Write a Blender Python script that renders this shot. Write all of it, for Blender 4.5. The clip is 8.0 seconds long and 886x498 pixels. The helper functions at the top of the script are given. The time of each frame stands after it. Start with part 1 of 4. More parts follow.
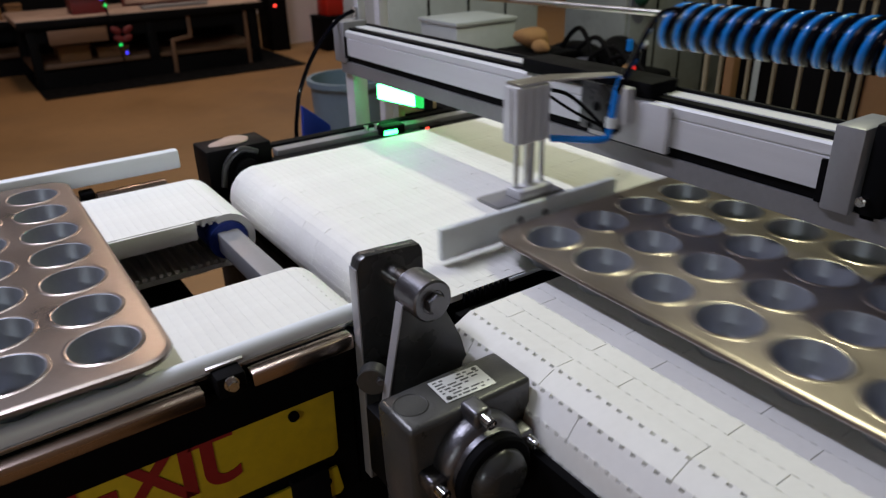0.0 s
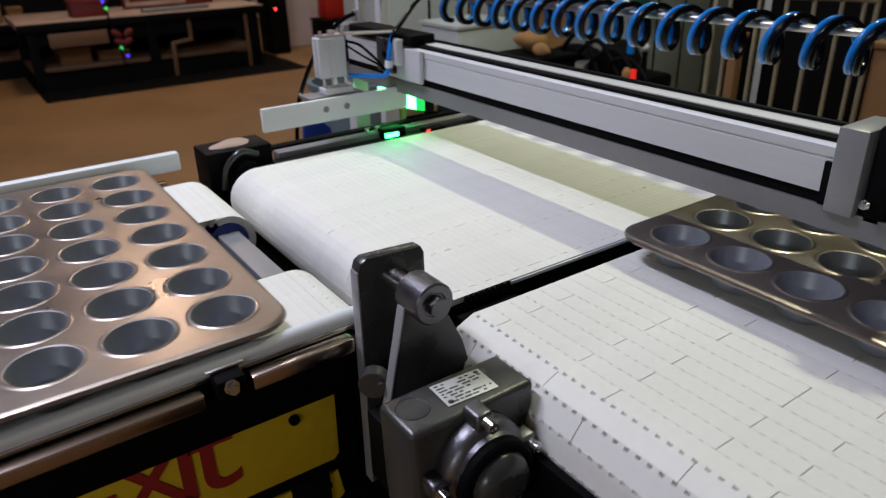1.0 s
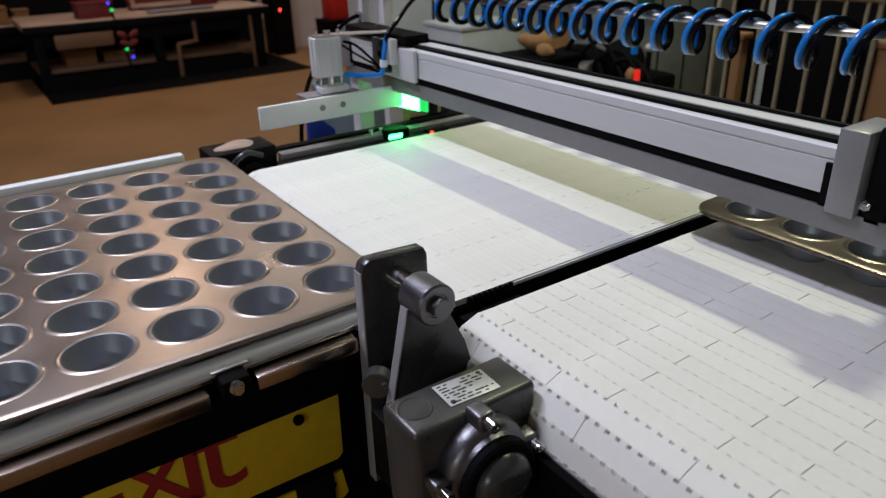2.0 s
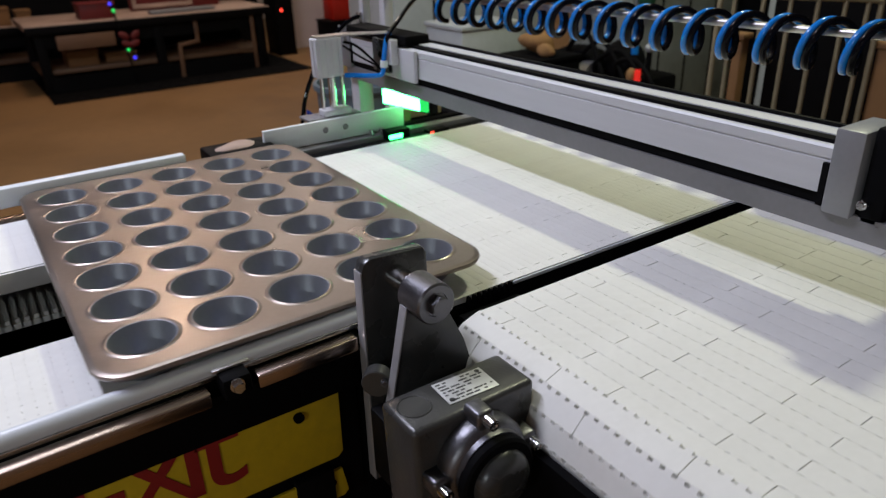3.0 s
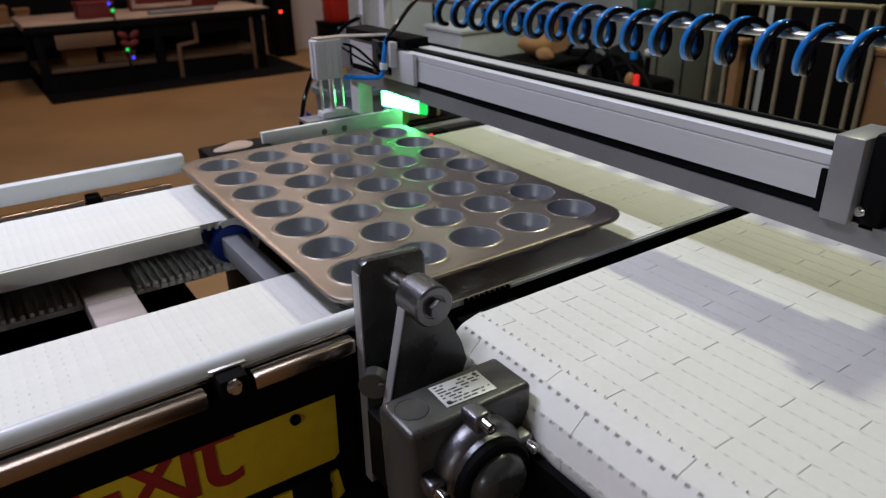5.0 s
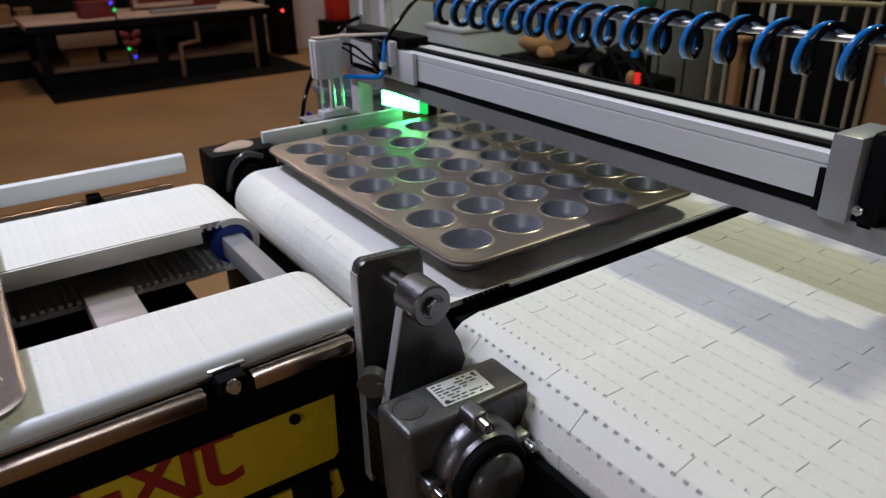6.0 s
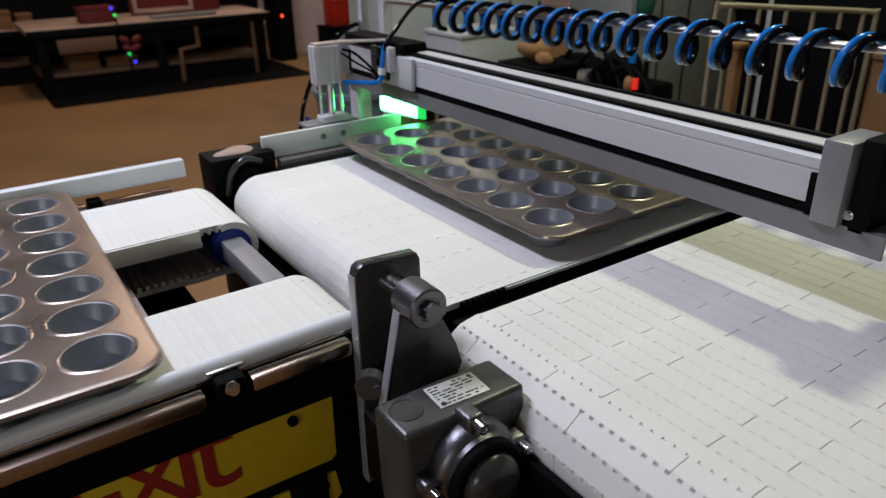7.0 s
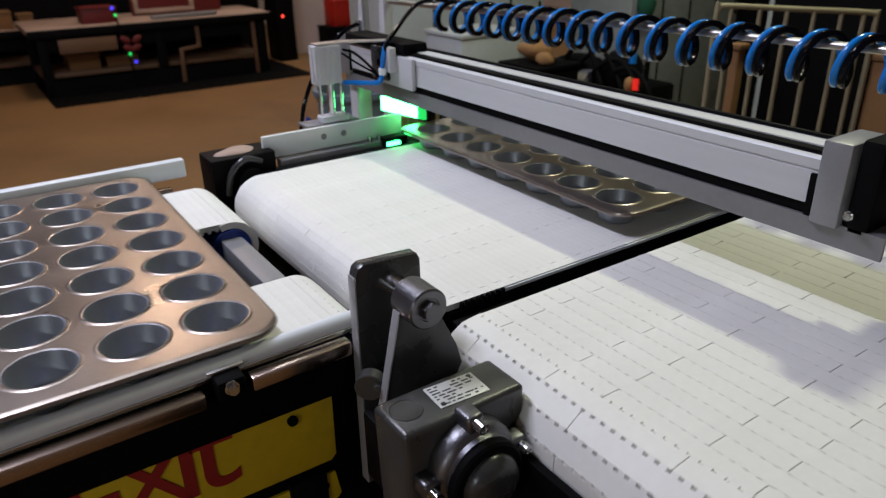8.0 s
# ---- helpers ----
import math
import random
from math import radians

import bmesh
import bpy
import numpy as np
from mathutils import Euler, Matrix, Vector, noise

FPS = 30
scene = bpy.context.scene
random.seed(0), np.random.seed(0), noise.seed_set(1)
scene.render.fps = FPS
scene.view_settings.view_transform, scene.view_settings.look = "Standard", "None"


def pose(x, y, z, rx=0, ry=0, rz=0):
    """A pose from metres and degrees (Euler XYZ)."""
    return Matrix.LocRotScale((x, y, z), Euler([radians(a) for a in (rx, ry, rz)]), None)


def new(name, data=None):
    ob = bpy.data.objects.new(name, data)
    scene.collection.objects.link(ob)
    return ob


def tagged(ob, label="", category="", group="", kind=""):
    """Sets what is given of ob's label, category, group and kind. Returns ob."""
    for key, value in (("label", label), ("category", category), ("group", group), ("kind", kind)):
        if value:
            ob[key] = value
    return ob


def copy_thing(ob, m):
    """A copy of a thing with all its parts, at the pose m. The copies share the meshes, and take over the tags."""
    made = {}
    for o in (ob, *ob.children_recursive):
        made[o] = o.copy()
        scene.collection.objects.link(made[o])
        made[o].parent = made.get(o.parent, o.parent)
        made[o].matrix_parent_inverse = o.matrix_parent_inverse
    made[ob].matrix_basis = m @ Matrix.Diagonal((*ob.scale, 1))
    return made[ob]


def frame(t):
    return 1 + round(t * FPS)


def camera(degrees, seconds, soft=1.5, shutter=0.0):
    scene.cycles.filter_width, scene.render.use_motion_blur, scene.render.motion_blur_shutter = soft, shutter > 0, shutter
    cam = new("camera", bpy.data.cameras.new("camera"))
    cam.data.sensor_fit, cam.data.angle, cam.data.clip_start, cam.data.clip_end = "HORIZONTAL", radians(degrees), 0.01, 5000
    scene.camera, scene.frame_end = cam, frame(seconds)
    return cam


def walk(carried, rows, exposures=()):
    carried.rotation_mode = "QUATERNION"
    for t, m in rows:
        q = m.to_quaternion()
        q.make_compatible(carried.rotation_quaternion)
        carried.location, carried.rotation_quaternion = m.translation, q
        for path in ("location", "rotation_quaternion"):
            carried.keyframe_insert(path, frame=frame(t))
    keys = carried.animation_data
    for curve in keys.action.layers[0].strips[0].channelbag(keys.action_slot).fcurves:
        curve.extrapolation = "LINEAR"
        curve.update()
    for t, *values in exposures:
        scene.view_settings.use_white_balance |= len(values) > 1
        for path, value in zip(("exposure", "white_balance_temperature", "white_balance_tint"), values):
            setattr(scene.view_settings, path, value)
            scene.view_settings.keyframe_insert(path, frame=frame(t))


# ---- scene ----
cam = camera(63.946, 8.0, soft=1.3, shutter=0.6)
cam.data.dof.use_dof, cam.data.dof.focus_distance, cam.data.dof.aperture_fstop = True, 0.88, 6.3
walk(cam, [
    (0, pose(-0.1565, -0.7187, 1.3356, 64.7867, 1.2938, -34.8695)),
    (0.5, pose(-0.1575, -0.7175, 1.3341, 65.0478, 1.2249, -34.9897)),
    (1, pose(-0.1560, -0.7149, 1.3334, 65.0443, 1.2643, -34.8430)),
    (1.5, pose(-0.1563, -0.7166, 1.3354, 65.0310, 1.4077, -34.6405)),
    (3, pose(-0.1582, -0.7265, 1.3387, 65.0759, 1.5290, -34.4294)),
    (3.5, pose(-0.1539, -0.7227, 1.3374, 64.9850, 1.6069, -34.4247)),
    (4, pose(-0.1567, -0.7223, 1.3382, 65.0816, 1.2785, -34.3411)),
    (4.5, pose(-0.1602, -0.7235, 1.3376, 65.3455, 0.9241, -34.4769)),
    (6, pose(-0.1556, -0.7290, 1.3405, 65.1690, 1.1817, -34.2964)),
    (6.5, pose(-0.1596, -0.7322, 1.3402, 65.4280, 0.9540, -34.3216)),
    (7, pose(-0.1587, -0.7388, 1.3436, 65.5592, 1.1088, -34.3329)),
    (7.5, pose(-0.1579, -0.7397, 1.3435, 65.5819, 1.0477, -34.3387)),
    (8, pose(-0.1586, -0.7395, 1.3436, 65.5859, 1.0518, -34.2725)),
])

# ---- world and lights ----
world = bpy.data.worlds.new("workshop_air")
scene.world = world
world.use_nodes = True
world.node_tree.nodes["Background"].inputs[0].default_value = (0.75, 0.8, 1.0, 1)
world.node_tree.nodes["Background"].inputs[1].default_value = 0.0015
scene.view_settings.exposure = 0.0


def area_lamp(name, at, sx, sy, watts, colour):
    """A strip light under the ceiling, facing down."""
    data = bpy.data.lights.new(name, "AREA")
    data.shape, data.size, data.size_y, data.energy, data.color = "RECTANGLE", sx, sy, watts, colour
    ob = new(name, data)
    ob.matrix_world = pose(*at)
    return tagged(ob, "ceiling strip light of the workshop", "lamp", kind="structure")


# bluish tube over the near side, yellowish tube beyond the gantry, soft row over the line, warm lamps over the rear, yellowish one over the far corner
area_lamp("ceiling_lamp_cool", (-0.65, 1.15, 3.3), 0.16, 1.3, 64, (0.76, 0.77, 1.0))
area_lamp("ceiling_lamp_warm", (2.05, 0.4, 3.3), 0.10, 0.3, 35, (0.98, 1.0, 0.70))
area_lamp("ceiling_lamp_row", (-0.2, 2.1, 4.0), 2.4, 0.5, 28, (0.90, 0.94, 1.0))
area_lamp("ceiling_lamp_front", (-3.6, -2.2, 2.35), 0.4, 0.6, 66, (0.86, 0.94, 1.0))
area_lamp("ceiling_lamp_rear", (1.0, 5.75, 3.95), 0.55, 0.75, 36, (1.0, 0.72, 0.54))
area_lamp("ceiling_lamp_far", (5.4, 7.2, 3.9), 1.6, 1.4, 34, (1.0, 0.97, 0.80))
area_lamp("ceiling_lamp_side", (2.7, 6.3, 3.9), 1.6, 1.4, 28, (1.0, 0.84, 0.74))


# ---- materials ----
def material(name, colour, rough=0.5, metal=0.0, var=0.15, scale=12.0, bump=0.0, bscale=80.0, spec=0.5, stretch=(1, 1, 1), coat=0.0, rvar=0.1, piece=0.0, dirt=None, dscale=4.0, damount=0.5):
    m = bpy.data.materials.new(name)
    m.use_nodes = True
    n, l = m.node_tree.nodes, m.node_tree.links
    b = n["Principled BSDF"]
    b.inputs["Metallic"].default_value = metal
    b.inputs["Specular IOR Level"].default_value = spec
    b.inputs["Coat Weight"].default_value = coat
    b.inputs["Coat Roughness"].default_value = 0.22
    tc = n.new("ShaderNodeTexCoord")
    mp = n.new("ShaderNodeMapping")
    mp.inputs["Scale"].default_value = stretch
    l.new(tc.outputs["Object"], mp.inputs[0])
    t1 = n.new("ShaderNodeTexNoise")
    t1.inputs["Scale"].default_value, t1.inputs["Detail"].default_value = scale, 6
    l.new(mp.outputs[0], t1.inputs["Vector"])
    t2 = n.new("ShaderNodeTexNoise")
    t2.inputs["Scale"].default_value, t2.inputs["Detail"].default_value = scale * 9, 4
    l.new(mp.outputs[0], t2.inputs["Vector"])
    add = n.new("ShaderNodeMath")
    add.operation = "ADD"
    l.new(t1.outputs["Fac"], add.inputs[0])
    half = n.new("ShaderNodeMath")
    half.operation = "MULTIPLY"
    half.inputs[1].default_value = 0.5
    l.new(t2.outputs["Fac"], half.inputs[0])
    l.new(half.outputs[0], add.inputs[1])
    ramp = n.new("ShaderNodeMapRange")
    ramp.inputs["From Min"].default_value, ramp.inputs["From Max"].default_value = 0.45, 1.05
    ramp.inputs["To Min"].default_value, ramp.inputs["To Max"].default_value = 1 - var, 1 + var
    l.new(add.outputs[0], ramp.inputs[0])
    mul = n.new("ShaderNodeVectorMath")
    mul.operation = "SCALE"
    mul.inputs[0].default_value = colour
    l.new(ramp.outputs[0], mul.inputs["Scale"])
    out = mul.outputs[0]
    if piece:
        info = n.new("ShaderNodeObjectInfo")
        pr = n.new("ShaderNodeMapRange")
        pr.inputs["To Min"].default_value, pr.inputs["To Max"].default_value = 1 - piece, 1 + piece
        l.new(info.outputs["Random"], pr.inputs[0])
        m2 = n.new("ShaderNodeVectorMath")
        m2.operation = "SCALE"
        l.new(out, m2.inputs[0])
        l.new(pr.outputs[0], m2.inputs["Scale"])
        out = m2.outputs[0]
    if dirt:
        t3 = n.new("ShaderNodeTexNoise")
        t3.inputs["Scale"].default_value, t3.inputs["Detail"].default_value, t3.inputs["Roughness"].default_value = dscale, 8, 0.65
        l.new(tc.outputs["Object"], t3.inputs["Vector"])
        dr = n.new("ShaderNodeMapRange")
        dr.inputs["From Min"].default_value, dr.inputs["From Max"].default_value = 0.5, 0.72
        dr.inputs["To Min"].default_value, dr.inputs["To Max"].default_value = 0, damount
        l.new(t3.outputs["Fac"], dr.inputs[0])
        mix = n.new("ShaderNodeMix")
        mix.data_type = "RGBA"
        l.new(dr.outputs[0], mix.inputs[0])
        l.new(out, mix.inputs[6])
        mix.inputs[7].default_value = (*dirt, 1)
        out = mix.outputs[2]
    l.new(out, b.inputs["Base Color"])
    rr = n.new("ShaderNodeMapRange")
    rr.inputs["From Min"].default_value, rr.inputs["From Max"].default_value = 0.3, 0.7
    rr.inputs["To Min"].default_value, rr.inputs["To Max"].default_value = max(0.03, rough - rvar), min(1, rough + rvar)
    l.new(t1.outputs["Fac"], rr.inputs[0])
    l.new(rr.outputs[0], b.inputs["Roughness"])
    if bump:
        t4 = n.new("ShaderNodeTexNoise")
        t4.inputs["Scale"].default_value, t4.inputs["Detail"].default_value = bscale, 4
        l.new(mp.outputs[0], t4.inputs["Vector"])
        bp = n.new("ShaderNodeBump")
        bp.inputs["Strength"].default_value, bp.inputs["Distance"].default_value = bump, 0.002
        l.new(t4.outputs["Fac"], bp.inputs["Height"])
        l.new(bp.outputs[0], b.inputs["Normal"])
    return m


def glow(name, colour, strength):
    m = bpy.data.materials.new(name)
    m.use_nodes = True
    b = m.node_tree.nodes["Principled BSDF"]
    b.inputs["Base Color"].default_value = (*[c * 0.5 for c in colour], 1)
    b.inputs["Emission Color"].default_value = (*colour, 1)
    b.inputs["Emission Strength"].default_value = strength
    return m


M_belt = material("belt_white_plastic", (0.79, 0.79, 0.745), 0.62, 0, 0.05, 9, 0.15, 160, piece=0.012, dirt=(0.58, 0.56, 0.48), dscale=11, damount=0.22)
M_pan = material("pan_steel", (0.295, 0.25, 0.217), 0.32, 0.85, 0.1, 14, 0.05, 22, coat=0.3, rvar=0.05, dirt=(0.22, 0.185, 0.15), dscale=16, damount=0.15)
M_cup = material("cup_steel", (0.30, 0.318, 0.352), 0.46, 0.60, 0.08, 20, 0.04, 120, rvar=0.06)
M_rail = material("guide_rail_plastic", (0.72, 0.76, 0.80), 0.34, 0, 0.05, 10, 0.05, 60, stretch=(0.2, 1, 1))
M_alu = material("anodised_aluminium", (0.60, 0.61, 0.63), 0.56, 0.25, 0.06, 14, 0.04, 200, stretch=(1, 0.08, 1))
M_cap = material("grey_end_block", (0.27, 0.275, 0.285), 0.45, 0.3, 0.08, 18, 0.06, 160)
M_bronze = material("brass_brown_housing", (0.40, 0.32, 0.17), 0.4, 0.45, 0.12, 25, 0.05, 120)
M_grey = material("grey_painted_steel", (0.22, 0.22, 0.225), 0.45, 0.3, 0.1, 12, 0.06, 160)
M_steel = material("brushed_stainless", (0.58, 0.56, 0.54), 0.38, 1.0, 0.08, 20, 0.08, 160, stretch=(0.05, 1, 1))
# plain stainless; the warm light it reflects is put into the base colour
M_warm = material("stainless_warm_reflection", (0.50, 0.40, 0.33), 0.24, 1.0, 0.08, 20, 0.08, 160, stretch=(0.05, 1, 1))
M_bright = material("bright_steel", (0.70, 0.70, 0.70), 0.18, 1.0, 0.06, 25)
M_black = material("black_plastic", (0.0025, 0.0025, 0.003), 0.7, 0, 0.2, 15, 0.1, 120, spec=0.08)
M_dark = material("dark_frame_steel", (0.003, 0.003, 0.0035), 0.6, 0.0, 0.25, 8, 0.08, 90, spec=0.1)
M_bracket = material("bracket_steel", (0.05, 0.052, 0.052), 0.30, 0.3, 0.15, 14, 0.08, 140, dirt=(0.075, 0.075, 0.07), dscale=20, damount=0.5)
M_edge = material("bare_cut_steel", (0.40, 0.40, 0.41), 0.38, 0.35, 0.12, 30, 0.08, 180)
# cross member steel, its pinkish warm reflection mixed into the colour
M_satin = material("satin_stainless_warm_lit", (0.62, 0.53, 0.49), 0.36, 0.5, 0.1, 20, 0.08, 160, stretch=(0.05, 1, 1))
M_gear = material("gearbox_grey_paint", (0.075, 0.075, 0.073), 0.34, 0.4, 0.12, 20, 0.18, 320, dirt=(0.07, 0.07, 0.066), dscale=18, damount=0.5)
M_cast = material("cast_aluminium", (0.16, 0.16, 0.17), 0.36, 0.9, 0.15, 25, 0.2, 260)
M_label = material("label_silver", (0.62, 0.63, 0.62), 0.4, 0.3, 0.08, 40)
M_ink = material("label_ink", (0.05, 0.05, 0.05), 0.6, 0, 0.1, 30)
M_blue = material("pulley_blue_plastic", (0.01, 0.035, 0.26), 0.4, 0, 0.12, 15, 0.05, 100)
M_hose = material("blue_hose", (0.008, 0.19, 0.62), 0.16, 0, 0.06, 20, spec=0.5, rvar=0.04)
M_hoseblk = material("black_hose", (0.003, 0.003, 0.005), 0.07, 0, 0.1, 20, spec=0.14, rvar=0.03)
M_plate = material("pusher_white_plastic", (0.72, 0.77, 0.76), 0.4, 0, 0.04, 14, 0.05, 90)
M_yellow = material("sign_yellow", (0.66, 0.48, 0.014), 0.5, 0, 0.12, 10, 0.05, 90, dirt=(0.36, 0.25, 0.02), dscale=9, damount=0.4)
M_red = material("sign_red", (0.30, 0.012, 0.012), 0.5, 0, 0.1, 20)
M_floor = material("concrete_floor", (0.25, 0.134, 0.05), 0.6, 0, 0.16, 1.2, 0.08, 30, dirt=(0.15, 0.085, 0.042), dscale=0.7, damount=0.6)
M_wall = material("wall_paint", (0.74, 0.62, 0.60), 0.8, 0, 0.06, 1.5, 0.05, 40)
M_ceil = material("ceiling_paint", (0.30, 0.29, 0.28), 0.9, 0, 0.08, 2)
M_wood = material("worn_bench_wood", (0.16, 0.085, 0.045), 0.55, 0, 0.25, 3, 0.1, 40, stretch=(0.15, 1, 1))
M_top = material("pale_worn_bench_top", (0.42, 0.30, 0.24), 0.6, 0, 0.25, 3, 0.1, 40, stretch=(0.3, 1, 1), dirt=(0.12, 0.07, 0.05), dscale=3, damount=0.7)
M_card = material("cardboard", (0.19, 0.095, 0.035), 0.85, 0, 0.12, 5, 0.05, 60)
M_bin = material("bin_blue_grey", (0.11, 0.16, 0.20), 0.5, 0, 0.1, 6, 0.05, 40)
M_pvc = material("beige_tube", (0.29, 0.25, 0.15), 0.45, 0, 0.1, 8)
M_panel = material("pale_cabinet_paint", (0.46, 0.50, 0.50), 0.5, 0, 0.1, 3, 0.04, 30)
M_door = material("dim_green_grey_paint", (0.25, 0.27, 0.265), 0.55, 0, 0.15, 3, 0.04, 30, dirt=(0.06, 0.06, 0.055), dscale=2.5, damount=0.7)
M_sack = material("brown_sacking", (0.30, 0.16, 0.06), 0.9, 0, 0.25, 14, 0.5, 60)
M_pouch = material("dark_green_cloth", (0.01, 0.085, 0.045), 0.8, 0, 0.2, 12, 0.3, 80)
M_redp = material("red_paint", (0.45, 0.02, 0.012), 0.4, 0, 0.15, 6)
M_bow = material("dark_red_ribbon", (0.13, 0.008, 0.008), 0.6, 0, 0.2, 20)
M_green = glow("green_light", (0.07, 1.0, 0.22), 16.0)
M_greens = glow("green_glow_small", (0.02, 1.0, 0.14), 30.0)
M_fairy = glow("green_fairy_glow", (0.02, 0.7, 0.12), 1.0)
M_lamp = glow("dim_red_lamp", (1.0, 0.03, 0.02), 0.5)
M_redl = glow("red_light", (1.0, 0.05, 0.03), 3.0)
M_bluel = glow("blue_light", (0.06, 0.05, 1.0), 1.3)


# ---- mesh helpers ----
def box(bm, lo, hi, bevel=0.0):
    lo, hi = Vector(lo), Vector(hi)
    m = Matrix.Translation((lo + hi) / 2) @ Matrix.Diagonal((*(hi - lo), 1))
    vs = bmesh.ops.create_cube(bm, size=1, matrix=m)["verts"]
    if bevel:
        es = list({e for v in vs for e in v.link_edges})
        bmesh.ops.bevel(bm, geom=es, offset=bevel, segments=2, affect="EDGES", profile=0.5)
    return bm


def tube(bm, a, b, r, seg=20, r2=None, caps=True):
    a, b = Vector(a), Vector(b)
    m = Matrix.Translation((a + b) / 2) @ (b - a).to_track_quat("Z", "Y").to_matrix().to_4x4()
    bmesh.ops.create_cone(bm, cap_ends=caps, segments=seg, radius1=r, radius2=r if r2 is None else r2, depth=(b - a).length, matrix=m)
    return bm


def lathe(bm, profile, seg=32, m=Matrix.Identity(4), close=False):
    rings = []
    for r, z in profile:
        rings.append([bm.verts.new(m @ Vector((r * math.cos(k * math.tau / seg), r * math.sin(k * math.tau / seg), z))) for k in range(seg)])
    for a, b in zip(rings, rings[1:]):
        for k in range(seg):
            bm.faces.new((a[k], a[(k + 1) % seg], b[(k + 1) % seg], b[k]))
    if close:
        bm.faces.new(rings[-1])
        bm.faces.new(list(reversed(rings[0])))
    return bm


def prism(bm, outline, y0, y1, bevel=0.0):
    """Outline in x, z, pushed from y0 to y1."""
    a = [bm.verts.new((x, y0, z)) for x, z in outline]
    b = [bm.verts.new((x, y1, z)) for x, z in outline]
    n = len(outline)
    faces = [bm.faces.new(a), bm.faces.new(list(reversed(b)))]
    for k in range(n):
        faces.append(bm.faces.new((a[k], b[k], b[(k + 1) % n], a[(k + 1) % n])))
    bmesh.ops.recalc_face_normals(bm, faces=faces)
    if bevel:
        bmesh.ops.bevel(bm, geom=list({e for f in faces for e in f.edges}), offset=bevel, segments=2, affect="EDGES", profile=0.5)
    return bm


def sweep(bm, pts, r, seg=10):
    """A round hose along points."""
    pts = [Vector(p) for p in pts]
    rings, side = [], None
    for k, p in enumerate(pts):
        d = (pts[min(k + 1, len(pts) - 1)] - pts[max(k - 1, 0)]).normalized()
        if side is None:
            side = d.orthogonal().normalized()
        side = (side - d * side.dot(d)).normalized()
        up = d.cross(side)
        rings.append([bm.verts.new(p + r * (math.cos(q * math.tau / seg) * side + math.sin(q * math.tau / seg) * up)) for q in range(seg)])
    for a, b in zip(rings, rings[1:]):
        for q in range(seg):
            bm.faces.new((a[q], a[(q + 1) % seg], b[(q + 1) % seg], b[q]))
    bm.faces.new(rings[-1])
    bm.faces.new(list(reversed(rings[0])))
    return bm


def curve_points(ctrl, n=10):
    """A smooth line through control points."""
    c = [Vector(p) for p in ctrl]
    out = []
    for k in range(len(c) - 1):
        p0, p1, p2, p3 = c[max(k - 1, 0)], c[k], c[k + 1], c[min(k + 2, len(c) - 1)]
        for q in range(n):
            t = q / n
            out.append(0.5 * ((2 * p1) + (p2 - p0) * t + (2 * p0 - 5 * p1 + 4 * p2 - p3) * t * t + (3 * p1 - p0 - 3 * p2 + p3) * t ** 3))
    return out + [c[-1]]


def finish(bm, name, mat, smooth=35):
    me = bpy.data.meshes.new(name)
    bmesh.ops.recalc_face_normals(bm, faces=bm.faces)
    bm.to_mesh(me)
    bm.free()
    me.materials.append(mat)
    if smooth:
        for p in me.polygons:
            p.use_smooth = True
        me.set_sharp_from_angle(angle=radians(smooth))
    return me


def thing(name, at, label, category, group="", kind=""):
    ob = new(name)
    ob.location = at
    ob.empty_display_size = 0.05
    return tagged(ob, label, category, group, kind)


def origin(ob):
    v = Vector(ob.location)
    while ob.parent:
        ob = ob.parent
        v += ob.location
    return v


def part(name, bm, mat, parent, label="", smooth=35, at=None):
    """One mesh part, drawn in world places, under a thing or a part."""
    base = origin(parent)
    spot = Vector(at) if at is not None else base
    bmesh.ops.translate(bm, verts=bm.verts, vec=-spot)
    ob = new(name, finish(bm, name, mat, smooth))
    ob.parent = parent
    ob.location = spot - base
    if label:
        ob["label"] = label
    return ob


def solid(name, bm, mat, label, category, group="", kind="", at=(0, 0, 0), smooth=35):
    """A thing of one mesh."""
    bmesh.ops.translate(bm, verts=bm.verts, vec=-Vector(at))
    ob = new(name, finish(bm, name, mat, smooth))
    ob.location = at
    return tagged(ob, label, category, group, kind)


def B(*args):
    return box(bmesh.new(), *args)


def C(*args, **kw):
    return tube(bmesh.new(), *args, **kw)


def hexbolt(bm, p, axis, r, h):
    axis = Vector(axis).normalized()
    p = Vector(p)
    tube(bm, p, p + axis * h * 0.25, r * 1.45, 20)
    tube(bm, p + axis * h * 0.25, p + axis * h, r * 1.1, 6)
    return bm


def lump(bm, at, size, turn=(0, 0, 0), seed=1, rough=0.12):
    """An uneven rounded body."""
    r = random.Random(seed)
    vs = bmesh.ops.create_icosphere(bm, subdivisions=3, radius=1)["verts"]
    waves = [(Vector((r.uniform(-3, 3), r.uniform(-3, 3), r.uniform(-3, 3))), r.uniform(0, 6)) for _ in range(5)]
    m = pose(*at, *turn) @ Matrix.Diagonal((*size, 1))
    for v in vs:
        v.co = m @ (v.co * (1 + rough * sum(math.sin(w.dot(v.co) + p) for w, p in waves) / 2.5))
    return bm


BELT = 0.90
RIM = 0.94


# ---- the hall ----
def slab(name, lo, hi, mat, label, category="wall"):
    return solid(name, B(lo, hi), mat, label, category, kind="structure", smooth=0)


